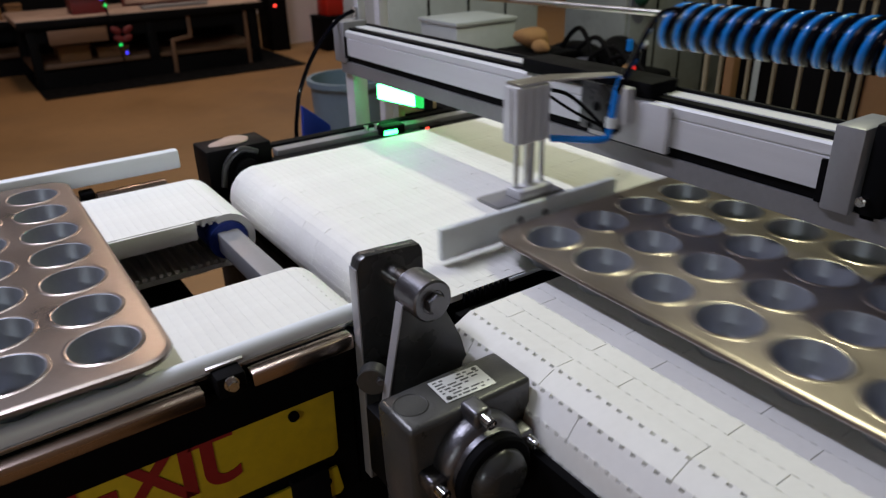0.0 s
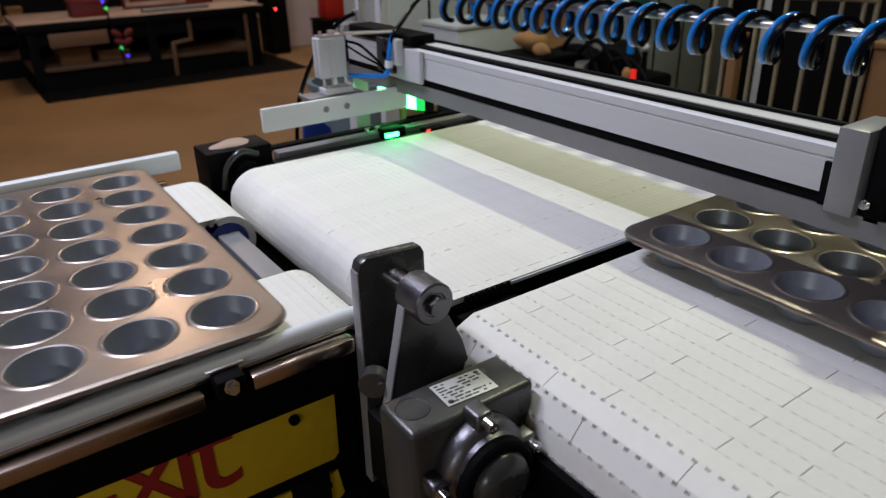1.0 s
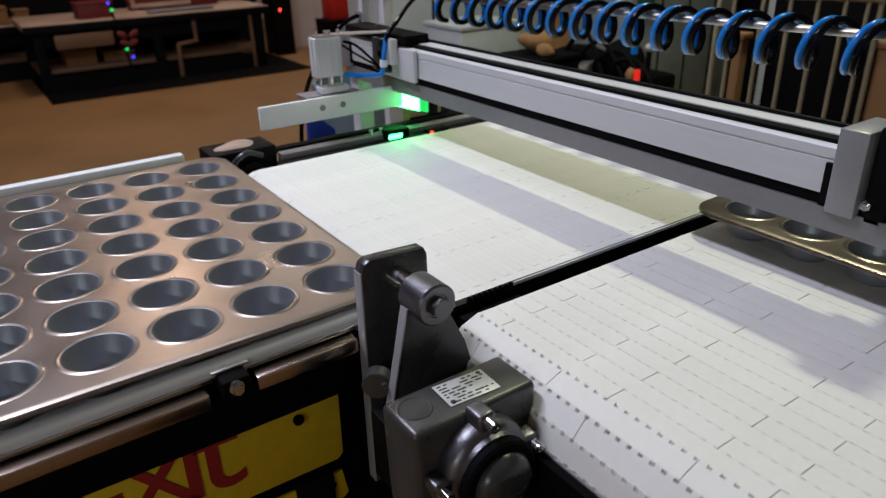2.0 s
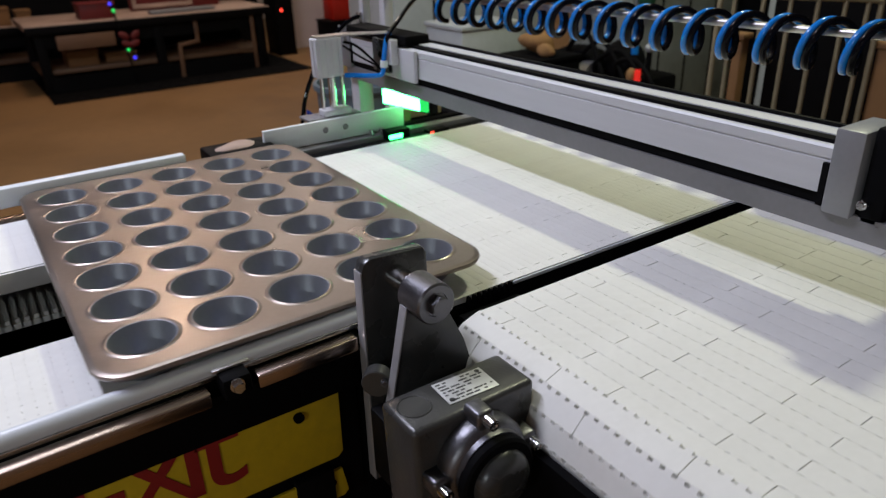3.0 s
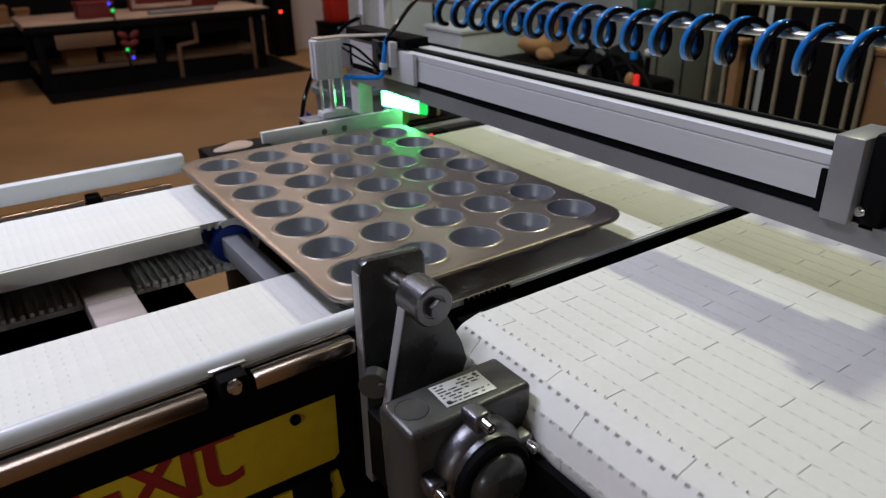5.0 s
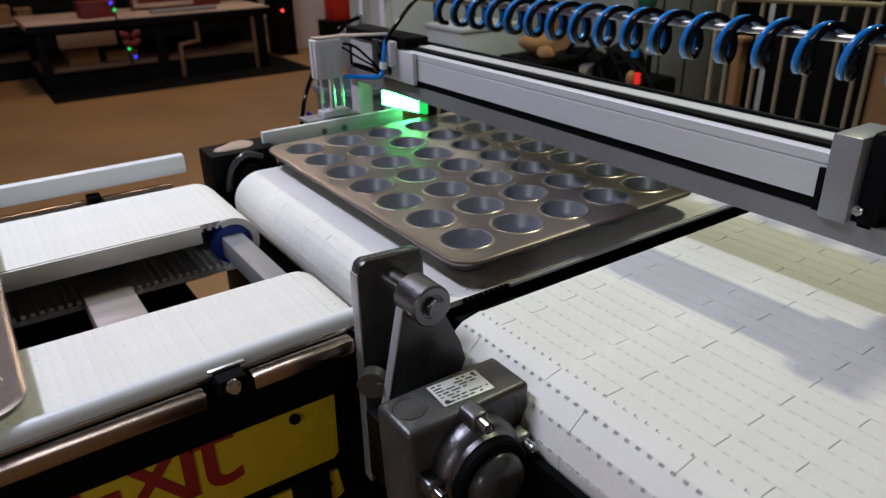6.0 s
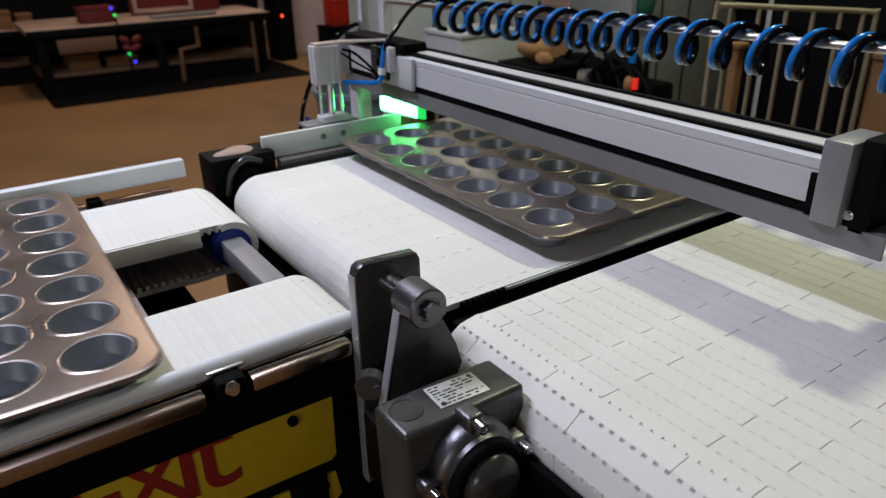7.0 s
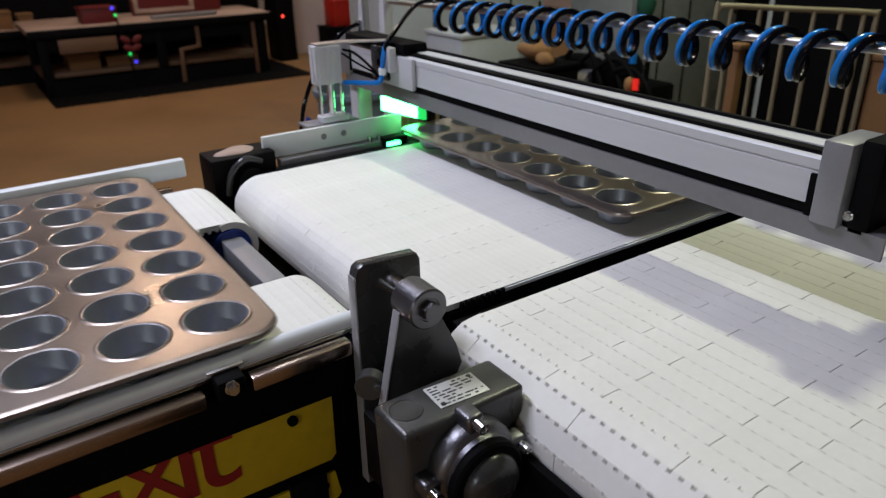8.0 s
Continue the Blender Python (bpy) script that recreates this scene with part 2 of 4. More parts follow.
slab("floor", (-6, -5, -0.1), (9, 10.5, 0), M_floor, "worn brown concrete workshop floor", "floor")
slab("wall_north", (-6, 10.5, -0.1), (9, 10.7, 4.2), M_wall, "pale plastered rear wall of the hall")
slab("wall_south", (-6, -5.2, -0.1), (9, -5, 4.2), M_wall, "pale plastered wall")
slab("wall_west", (-6.2, -5.2, -0.1), (-6, 10.7, 4.2), M_wall, "pale plastered wall")
slab("wall_east", (9, -5.2, -0.1), (9.2, 10.7, 4.2), M_wall, "pale plastered wall")
slab("ceiling", (-6.2, -5.2, 4.2), (9.2, 10.7, 4.4), M_ceil, "grey workshop ceiling", "ceiling")

# ---- belts ----
PITCH = 0.0254
ROW_MESH = {}


def row_mesh(width, phase, dots, step):
    """One hinged row of a modular belt: module slabs, interlocking knuckles and a rib below."""
    key = (round(width, 4), phase, dots, round(step, 6))
    if key in ROW_MESH:
        return ROW_MESH[key]
    bm = bmesh.new()
    half, th, crown = step / 2, 0.0085, 0.0002
    module = 0.172
    cuts = [0.0]
    y = 0.126 if phase % 2 else 0.016
    while y < width - 0.02 and dots is not True:
        cuts.append(y)
        y += module
    cuts.append(width)
    e, notch = half, {True: 0.0005, False: 0.0011, "fine": 0.0002}[dots]
    for a, b in zip(cuts, cuts[1:]):
        top = [(x * (e if x < 0 else e - notch), -crown * x * x) for x in (1, 0.75, 0.45, 0, -0.45, -0.75, -1)]
        prism(bm, [(-e, -th), (e - notch, -th)] + top, a + (0.0006 if a else 0), b - (0.0006 if b < width else 0))
        w = min(0.0035, half * 0.45)
        box(bm, (-w, a + 0.004, -0.0145), (w, b - 0.004, -th + 0.001))
    # hinge fingers reach into the next row and bridge the joint where it opens round the nose
    y, gap = 0.0, 0.0135
    slot = {True: 0.003, False: 0.0058, "fine": 0.0012}[dots]
    while y < width - 0.001:
        box(bm, (e - notch - 0.0002, y, -th), (e + 0.003, min(y + gap - slot, width), -0.0004))
        y += gap
    ROW_MESH[key] = finish(bm, "belt_slat", M_belt, 30)
    return ROW_MESH[key]


class Loop:
    """A belt's closed path round two noses: xa and xb are the nose centres, top at BELT."""

    def __init__(self, xa, xb, radius, pitch=PITCH):
        self.xa, self.xb, self.r, self.pivot = xa, xb, radius, radius - 0.0045
        self.top, self.arc = xb - xa, math.pi * self.pivot
        raw = 2 * (self.top + self.arc)
        self.count = int(raw / pitch)
        self.length = raw
        self.step = raw / self.count

    def at(self, s):
        s %= self.length
        zc = BELT - self.r
        if s < self.top:
            return self.xa + s, BELT, 0.0
        s -= self.top
        if s < self.arc:
            a = s / self.pivot
            return self.xb + self.r * math.sin(a), zc + self.r * math.cos(a), math.degrees(a)
        s -= self.arc
        if s < self.top:
            return self.xb - s, zc - self.r, 180.0
        a = (s - self.top) / self.pivot
        return self.xa - self.r * math.sin(a), zc - self.r * math.cos(a), 180 + math.degrees(a)


ROWS = []


def belt(parent, loop, y0, width, speed, dots=False):
    base = origin(parent)
    for k in range(loop.count):
        ob = new("belt_slat", row_mesh(width, k % 4, dots, loop.step))
        ob.parent = parent
        x, z, a = loop.at(k * loop.step)
        ob.matrix_basis = Matrix.Translation(Vector((x, y0, z)) - base) @ Matrix.Rotation(radians(a), 4, "Y")
        ROWS.append((ob, loop, k * loop.step, y0, base, speed))


# ---- infeed conveyor: two narrow belts side by side ----
INFEED, LANE = 0.128, 0.156
infeed = thing("infeed_conveyor", (-0.35, 0.27, 0), "infeed conveyor with two narrow white modular belts on a black frame", "conveyor")
loop_in = Loop(-0.95, 0.157, 0.046, PITCH / 2)
belt(infeed, loop_in, -0.042, 0.168, INFEED, True)
belt(infeed, loop_in, 0.376, 0.210, INFEED, True)
part("side_frame", B((-1.0, -0.062, 0.66), (0.15, -0.0465, 0.8975), 0.002), M_dark, infeed, "black steel side frame")
part("side_frame", B((-1.0, 0.596, 0.70), (0.17, 0.612, 0.884), 0.002), M_dark, infeed, "black steel side frame")
for y0, y1 in ((-0.03, 0.118), (0.385, 0.578)):
    part("slider_bed", B((-0.94, y0 + 0.04, 0.874), (0.11, y1, 0.889), 0.001), M_dark, infeed)
part("skirt", B((-0.94, 0.3705, 0.869), (0.108, 0.3755, 0.8990), 0.0012), M_belt, infeed, "white plastic skirt along the belt edge")
part("wear_strip", B((-0.94, 0.119, 0.872), (0.12, 0.126, 0.8905), 0.001), M_rail, infeed, "white plastic wear strip")
for y0 in (0.02, 0.44):
    bm = bmesh.new()
    lathe(bm, [(0.012, -0.05), (0.031, -0.05), (0.031, 0.05), (0.012, 0.05), (0.012, -0.05)], 28, pose(0.157, y0 + 0.01, 0.854, 90))
    part("pulley", bm, M_blue, infeed, "blue plastic drive pulley")
bm = bmesh.new()
lathe(bm, [(0.0, 0.0), (0.0325, 0.0), (0.0335, 0.003), (0.0335, 0.02), (0, 0.02)], 28, pose(0.157, 0.372, 0.854, -90))
for k in range(8):
    a = k * math.tau / 8
    pin = bmesh.new()
    tube(pin, (0.157 + 0.023 * math.cos(a), 0.371, 0.854 + 0.023 * math.sin(a)), (0.157 + 0.023 * math.cos(a), 0.374, 0.854 + 0.023 * math.sin(a)), 0.006, 8)
    part("hub_pin", pin, M_blue, infeed)
ring = bmesh.new()
arc = [radians(112 - 220 * k / 24) for k in range(25)]
prism(ring, [(0.157 + 0.0462 * math.cos(a), 0.854 + 0.0462 * math.sin(a)) for a in arc] + [(0.157 + 0.0348 * math.cos(a), 0.854 + 0.0348 * math.sin(a)) for a in reversed(arc)], 0.3735, 0.3757)
part("belt_edge", ring, M_belt, infeed, "white edge of the belt round its pulley")
part("pulley_face", bm, M_blue, infeed, "blue plastic pulley hub")
part("drive_shaft", B((0.139, -0.04, 0.836), (0.175, 0.59, 0.872), 0.003), M_cap, infeed, "square grey metal drive shaft")
part("cross_member", B((-0.082, -0.045, 0.795), (-0.011, 0.595, 0.83), 0.004), M_satin, infeed, "stainless cross member")
part("cross_member", B((-0.62, -0.05, 0.79), (-0.55, 0.60, 0.83), 0.004), M_steel, infeed, "stainless cross member")
part("belly_pan", B((-0.95, 0.0, 0.70), (0.11, 0.595, 0.712)), M_black, infeed, "black belly pan")
part("frame_lip", B((-1.0, -0.0735, 0.829), (0.20, -0.0695, 0.884), 0.001), M_black, infeed, "black lip over the sign")
part("end_panel", B((0.118, -0.058, 0.30), (0.205, -0.047, 0.862), 0.002), M_black, infeed, "black end panel")
part("end_panel", B((0.205, -0.088, 0.30), (0.215, 0.58, 0.78), 0.002), M_black, infeed, "black end panel")
for x in (-0.9, 0.08):
    for y in (-0.054, 0.604):
        part("leg", B((x - 0.025, y - 0.02, 0.0), (x + 0.025, y + 0.02, 0.72), 0.003), M_dark, infeed)


def rail_near():
    g = thing("guide_rail", (-0.4, -0.06, 0.90), "pale plastic guide rail on polished clamps beside the infeed belt", "guide rail")
    bm = bmesh.new()
    prism(bm, [(-0.0640 + 0.0105 * math.cos(k * math.pi / 10), 0.9060 + 0.0145 * math.sin(k * math.pi / 10)) for k in range(11)], -1.0, 0.170)
    bmesh.ops.rotate(bm, verts=bm.verts, cent=(0, 0, 0), matrix=Matrix.Rotation(radians(-90), 3, "Z"))
    for v in bm.verts:
        v.co.y *= -1
    part("strip", bm, M_rail, g)
    part("backing_bar", B((-1.0, -0.0760, 0.9000), (0.170, -0.054, 0.9055), 0.001), M_bright, g, "thin polished steel backing bar")
    return g


def clamp(x, parent):
    part("clamp_block", B((x - 0.014, -0.097, 0.882), (x + 0.017, -0.066, 0.908), 0.004), M_black, parent, "black clamp block")
    part("clamp_cap", B((x - 0.018, -0.078, 0.9085), (x + 0.022, -0.066, 0.912), 0.001), M_steel, parent)
    bm = bmesh.new()
    hexbolt(bm, (x + 0.0, -0.098, 0.900), (0, -1, 0), 0.0055, 0.009)
    part("clamp_bolt", bm, M_bright, parent, "bright hex clamp bolt")


g = rail_near()
g.rotation_euler = (0, radians(-1.0), 0)
clamp(0.0, g)
part("support_tube", B((-1.0, -0.092, 0.879), (-0.026, -0.074, 0.897), 0.003), M_warm, g, "polished square support tube")
part("support_tube", B((0.024, -0.092, 0.879), (0.145, -0.074, 0.897), 0.003), M_warm, g, "polished square support tube")
g2 = thing("guide_rail", (-0.4, 0.62, 0.90), "pale plastic guide rail along the far infeed belt", "guide rail")
part("strip", B((-1.0, 0.612, 0.916), (0.160, 0.634, 0.951), 0.004), M_rail, g2)
part("support_tube", B((-1.0, 0.606, 0.884), (-0.022, 0.622, 0.901), 0.003), M_warm, g2, "polished square support tube")
part("support_tube", B((0.006, 0.606, 0.884), (0.128, 0.622, 0.901), 0.003), M_warm, g2, "polished square support tube")
part("clamp_block", B((-0.02, 0.600, 0.882), (0.004, 0.63, 0.908), 0.003), M_black, g2, "black clamp block")

# ---- exit sign fixed to the infeed frame ----
sign = thing("exit_sign", (-0.06, -0.066, 0.79), "yellow sign with dark red exit lettering on the frame", "sign")
bm = bmesh.new()
prism(bm, [(-0.27, 0.735), (0.115, 0.731), (0.122, 0.738), (0.124, 0.852), (-0.27, 0.856)], -0.068, -0.064, 0.0008)
part("plate", bm, M_yellow, sign)
part("screw", C((0.070, -0.0725, 0.8135), (0.070, -0.067, 0.8135), 0.0065, 16), M_black, sign, "black plastic screw cap")
for char, x0, tall in (("E", -0.192, 0.125), ("x", -0.146, 0.125), ("i", -0.082, 0.16), ("t", -0.061, 0.16)):
    font = bpy.data.curves.new("lettering", "FONT")
    font.body, font.size, font.extrude, font.offset = char.upper() if char == "x" else char, tall, 0.0005, 0.0
    source = new("lettering_source", font)
    mesh = bpy.data.meshes.new_from_object(source.evaluated_get(bpy.context.evaluated_depsgraph_get()))
    bpy.data.objects.remove(source)
    mesh.materials.clear()
    mesh.materials.append(M_red)
    letter = new("letter", mesh)
    letter.parent = sign
    letter.matrix_basis = pose(x0 + 0.07, -0.0688 + 0.066, 0.763 - 0.79, 90, 0, 0)
    letter["label"] = "dark red letter"

# ---- the two lanes ----
lane1 = thing("transfer_conveyor", (0.8, 0.25, 0), "wide white modular belt conveyor under the gantry", "conveyor")
belt(lane1, Loop(0.292, 1.30, 0.058, PITCH / 2), -0.077, 0.664, LANE, "fine")
part("side_frame", B((0.33, -0.100, 0.80), (1.33, -0.0885, 0.868), 0.002), M_black, lane1, "black side frame")
part("edge_strip", B((0.385, -0.0802, 0.8935), (1.30, -0.0776, 0.8985), 0.001), M_rail, lane1, "pale blue-grey edge strip")
part("side_frame", B((0.34, 0.592, 0.80), (1.33, 0.632, 0.895), 0.003), M_dark, lane1, "dark side frame")
part("slider_bed", B((0.29, -0.08, 0.865), (1.30, 0.58, 0.889)), M_dark, lane1)
part("nose_roller", C((0.292, -0.08, 0.842), (0.292, 0.58, 0.842), 0.042, 24), M_black, lane1)
for x in (0.42, 1.25):
    for y in (-0.06, 0.57):
        part("leg", B((x - 0.025, y - 0.02, 0.0), (x + 0.025, y + 0.02, 0.81), 0.003), M_dark, lane1)
part("bearing_plate", B((0.20, -0.088, 0.70), (0.30, -0.100, 0.86)), M_dark, lane1)

lane2 = thing("outfeed_conveyor", (0.85, -0.5, 0), "wide white modular belt outfeed conveyor beside the transfer belt", "conveyor")
belt(lane2, Loop(0.305, 1.40, 0.06), -0.80, 0.682, LANE)
part("slider_bed", B((0.28, -0.795, 0.865), (1.40, -0.125, 0.889)), M_dark, lane2)
part("nose_roller", C((0.305, -0.795, 0.84), (0.305, -0.125, 0.84), 0.044, 24), M_black, lane2)
part("side_frame", B((0.30, -0.116, 0.72), (1.42, -0.108, 0.875), 0.002), M_black, lane2, "black side frame")
part("side_frame", B((0.30, -0.82, 0.72), (1.42, -0.804, 0.875), 0.002), M_black, lane2, "black side frame")
for x in (0.5, 1.3):
    for y in (-0.16, -0.76):
        part("leg", B((x - 0.025, y - 0.02, 0.0), (x + 0.025, y + 0.02, 0.79), 0.003), M_dark, lane2)

# ---- muffin pans ----
PX, PY, NX, NY = 0.0909, 0.09, 5, 7
CUP_R = 0.0365


def pan_sheet():
    """The top sheet with its round openings, rounded corners and a turned-down rim, cup (0, 0) at the origin."""
    bm = bmesh.new()
    seg = 32
    for i in range(NX):
        for j in range(NY):
            cx, cy = i * PX, j * PY
            inner, bead, foot, flat, outer = [], [], [], [], []
            for k in range(seg):
                a = k * math.tau / seg
                c, s = math.cos(a), math.sin(a)
                inner.append(bm.verts.new((cx + CUP_R * c, cy + CUP_R * s, 0.0009)))
                bead.append(bm.verts.new((cx + (CUP_R + 0.0018) * c, cy + (CUP_R + 0.0018) * s, 0.0012)))
                foot.append(bm.verts.new((cx + (CUP_R + 0.0042) * c, cy + (CUP_R + 0.0042) * s, 0)))
                flat.append(bm.verts.new((cx + (CUP_R + 0.0056) * c, cy + (CUP_R + 0.0056) * s, 0)))
                f = min(PX / 2 / max(abs(c), 1e-6), PY / 2 / max(abs(s), 1e-6))
                if k % 8 == 4:
                    outer.append(bm.verts.new((cx + math.copysign(PX / 2, c), cy + math.copysign(PY / 2, s), 0)))
                else:
                    outer.append(bm.verts.new((cx + f * c, cy + f * s, 0)))
            for k in range(seg):
                q = (k + 1) % seg
                bm.faces.new((inner[k], bead[k], bead[q], inner[q]))
                bm.faces.new((bead[k], foot[k], foot[q], bead[q]))
                bm.faces.new((foot[k], flat[k], flat[q], foot[q]))
                bm.faces.new((flat[k], outer[k], outer[q], flat[q]))
    # the margin: rounded rectangles from the cell field out to the rim and down
    hx, hy = (NX - 1) * PX / 2, (NY - 1) * PY / 2
    mx, my = hx + PX / 2, hy + PY / 2

    def ring(ex, ey, r, z):
        pts = []
        for q, (sx, sy) in enumerate(((1, 1), (-1, 1), (-1, -1), (1, -1))):
            for k in range(9):
                a = (q + k / 8) * math.pi / 2
                pts.append(bm.verts.new((hx + sx * (ex - r) + r * math.cos(a), hy + sy * (ey - r) + r * math.sin(a), z)))
        return pts
    ex, ey = hx + 0.060, hy + 0.068
    rings = [ring(mx, my, 0.0005, 0), ring(ex - 0.008, ey - 0.008, 0.034, 0), ring(ex - 0.005, ey - 0.005, 0.036, 0), ring(ex - 0.001, ey - 0.001, 0.040, -0.0012), ring(ex, ey, 0.041, -0.004),
             ring(ex - 0.002, ey - 0.002, 0.039, -0.0075), ring(ex - 0.006, ey - 0.006, 0.036, -0.008), ring(ex - 0.006, ey - 0.006, 0.036, -0.002), ring(mx, my, 0.0005, -0.0014)]
    for a, b in zip(rings, rings[1:]):
        n = len(a)
        for k in range(n):
            bm.faces.new((a[k], a[(k + 1) % n], b[(k + 1) % n], b[k]))
    bmesh.ops.remove_doubles(bm, verts=bm.verts, dist=0.0002)
    return bm


def cup_bmesh():
    bm = bmesh.new()
    r = CUP_R
    prof = [(r + 0.0002, 0.0007), (r - 0.0008, 0.0004), (r - 0.0016, -0.002), (r - 0.0075, -0.031), (r - 0.010, -0.0355), (r - 0.014, -0.0375), (0.0005, -0.0378),
            (0.0005, -0.0392), (r - 0.013, -0.039), (r - 0.0085, -0.0365), (r - 0.0060, -0.031), (r - 0.0004, -0.002), (r + 0.0002, -0.0006)]
    return lathe(bm, prof, 36)


def muffin_pan():
    ob = thing("muffin_pan", (0, 0, 0), "steel muffin pan with thirty-five round cups riding on the belt", "baking pan", "muffin pans on the line")
    bm = pan_sheet()
    bmesh.ops.translate(bm, verts=bm.verts, vec=(0, 0, 0.04))
    part("sheet", bm, M_pan, ob)
    me = finish(cup_bmesh(), "cup", M_cup, 50)
    for i in range(NX):
        for j in range(NY):
            c = new("cup", me)
            c.parent = ob
            c.location = (i * PX, j * PY, 0.04)
    return ob


pan_b = muffin_pan()
pan_a = copy_thing(pan_b, pose(0.456, -0.62, BELT))
pan_c = copy_thing(pan_b, pose(-0.6, 0, BELT))

# ---- gantry ----
GX, NEAR, FAR = 0.64, -0.335, 0.84
gantry = thing("gantry", (0.66, 0.25, 0), "silver linear gantry beam across both conveyors on posts", "gantry")
bm = bmesh.new()
prism(bm, [(GX, 1.037), (GX, 1.076), (GX + 0.002, 1.077), (GX + 0.002, 1.0785), (GX, 1.0795), (GX, 1.091), (GX + 0.003, 1.094), (GX + 0.010, 1.094), (GX + 0.010, 1.084), (GX + 0.028, 1.084),
            (GX + 0.028, 1.100), (GX + 0.062, 1.100), (GX + 0.062, 1.037)], NEAR, FAR)
part("beam", bm, M_alu, gantry, "anodised aluminium beam profile")
part("belt_slot", B((GX + 0.0105, NEAR, 1.0845), (GX + 0.0275, FAR, 1.0985)), M_black, gantry, "black drive belt in the beam slot")
part("cover_strip", B((GX + 0.057, NEAR, 1.1003), (GX + 0.064, FAR, 1.105), 0.001), M_dark, gantry, "dark cover strip along the beam")
part("underside", B((GX + 0.004, NEAR - 0.06, 1.0225), (GX + 0.045, FAR + 0.06, 1.0365)), M_black, gantry)
bm = bmesh.new()
prism(bm, [(GX, 0.994), (GX + 0.004, 0.994), (GX + 0.004, 1.018), (GX + 0.05, 1.018), (GX + 0.05, 1.022), (GX, 1.022)], NEAR - 0.085, FAR + 0.03)
part("angle_rail", bm, M_grey, gantry, "grey steel angle rail under the beam")
part("end_cap", B((GX - 0.008, NEAR - 0.034, 1.018), (GX + 0.068, NEAR, 1.118), 0.003), M_cap, gantry, "aluminium end block")
part("end_cap", B((GX - 0.004, FAR, 1.018), (GX + 0.062, FAR + 0.055, 1.113), 0.003), M_cap, gantry, "aluminium end block")
part("bumper", B((GX - 0.006, NEAR + 0.001, 1.024), (GX - 0.001, NEAR + 0.008, 1.075)), M_black, gantry)
part("bumper", B((GX - 0.004, FAR - 0.007, 1.030), (GX - 0.0005, FAR - 0.001, 1.08)), M_black, gantry)
part("drive_motor", B((GX + 0.0, NEAR - 0.065, 1.012), (GX + 0.115, NEAR - 0.037, 1.125), 0.006), M_black, gantry, "black drive motor at the beam end")
bm = bmesh.new()
tube(bm, (GX - 0.018, NEAR - 0.047, 1.041), (GX, NEAR - 0.047, 1.041), 0.0042, 16)
tube(bm, (GX - 0.014, NEAR - 0.047, 1.041), (GX - 0.009, NEAR - 0.047, 1.041), 0.0062, 6)
part("stud", bm, M_bright, gantry, "bright threaded stud")
part("post", B((GX + 0.01, FAR - 0.005, 0.0), (GX + 0.05, FAR + 0.035, 1.02), 0.003), M_alu, gantry, "aluminium post")
part("rod_post", B((GX + 0.05, FAR + 0.02, 1.0), (GX + 0.07, FAR + 0.04, 1.5), 0.002), M_alu, gantry, "upright aluminium post")
ROD_X, ROD_Z, ROD_DROP = 1.0, 1.1555, -0.0185  # height at y = 0.2 and slope along y
part("coil_rod", C((ROD_X, NEAR - 0.8, ROD_Z + ROD_DROP * (NEAR - 1.0)), (ROD_X, 1.29, ROD_Z + ROD_DROP * 1.09), 0.0066, 16), M_steel, gantry, "polished rod that carries the coiled hose")
part("rod_stand", B((ROD_X - 0.016, 1.272, 0.0), (ROD_X + 0.016, 1.304, 1.5), 0.002), M_alu, gantry, "aluminium stand at the end of the rod")

# ---- pusher that rides on the gantry ----
PK = 0.665
pusher = thing("pusher", (0.49, PK, 1.0), "pneumatic pusher with white plastic blade riding on the gantry", "pusher")
part("carriage", B((GX - 0.012, PK - 0.125, 1.028), (GX - 0.002, PK + 0.02, 1.094), 0.002), M_alu, pusher, "aluminium carriage plate")
part("carriage_cover", B((GX - 0.006, PK - 0.085, 1.096), (GX + 0.055, PK + 0.185, 1.119), 0.004), M_black, pusher, "black carriage cover")
bm = bmesh.new()
for x0, x1, y0, y1 in ((0.470, 0.531, PK + 0.002, PK + 0.034),):
    box(bm, (x0, y0, 1.040), (x1, y1, 1.121), 0.003)
    for k in range(4):
        xx = x0 + 0.008 + k * 0.0145
        box(bm, (xx, y0 - 0.0015, 1.042), (xx + 0.0055, y0 + 0.002, 1.119))
    box(bm, (x0 - 0.002, y0 + 0.012, 1.042), (x0, y0 + 0.020, 1.119))
part("cylinder_body", bm, M_alu, pusher, "extruded aluminium guided cylinder body")
bm = bmesh.new()
vs = [bm.verts.new((x, y, 1.122)) for x, y in ((0.476, PK + 0.004), (0.531, PK + 0.004), (0.628, PK - 0.040), (0.636, PK - 0.015), (0.552, PK + 0.036), (0.476, PK + 0.036))]
ext = bmesh.ops.extrude_face_region(bm, geom=[bm.faces.new(vs)])
bmesh.ops.translate(bm, verts=[v for v in ext["geom"] if isinstance(v, bmesh.types.BMVert)], vec=(0, 0, 0.0025))
part("strap", bm, M_steel, pusher, "flat mounting strap")
for y, z, r in ((-0.004, 1.075, 0.007), (-0.02, 1.052, 0.005), (-0.03, 1.078, 0.0055), (-0.045, 1.05, 0.006), (0.008, 1.045, 0.005)):
    part("bolt_hole", C((GX - 0.0235, PK + y, z), (GX - 0.0215, PK + y, z), r, 14), M_black, pusher, "dark drilled hole")
part("mount_block", B((GX - 0.030, PK - 0.066, 1.060), (GX - 0.0125, PK - 0.042, 1.112), 0.002), M_alu, pusher, "small aluminium mounting block")
part("tie", C((0.600, PK - 0.05, 1.056), (0.601, PK - 0.05, 1.070), 0.0085, 14), M_plate, pusher, "white cable tie")
bm = bmesh.new()
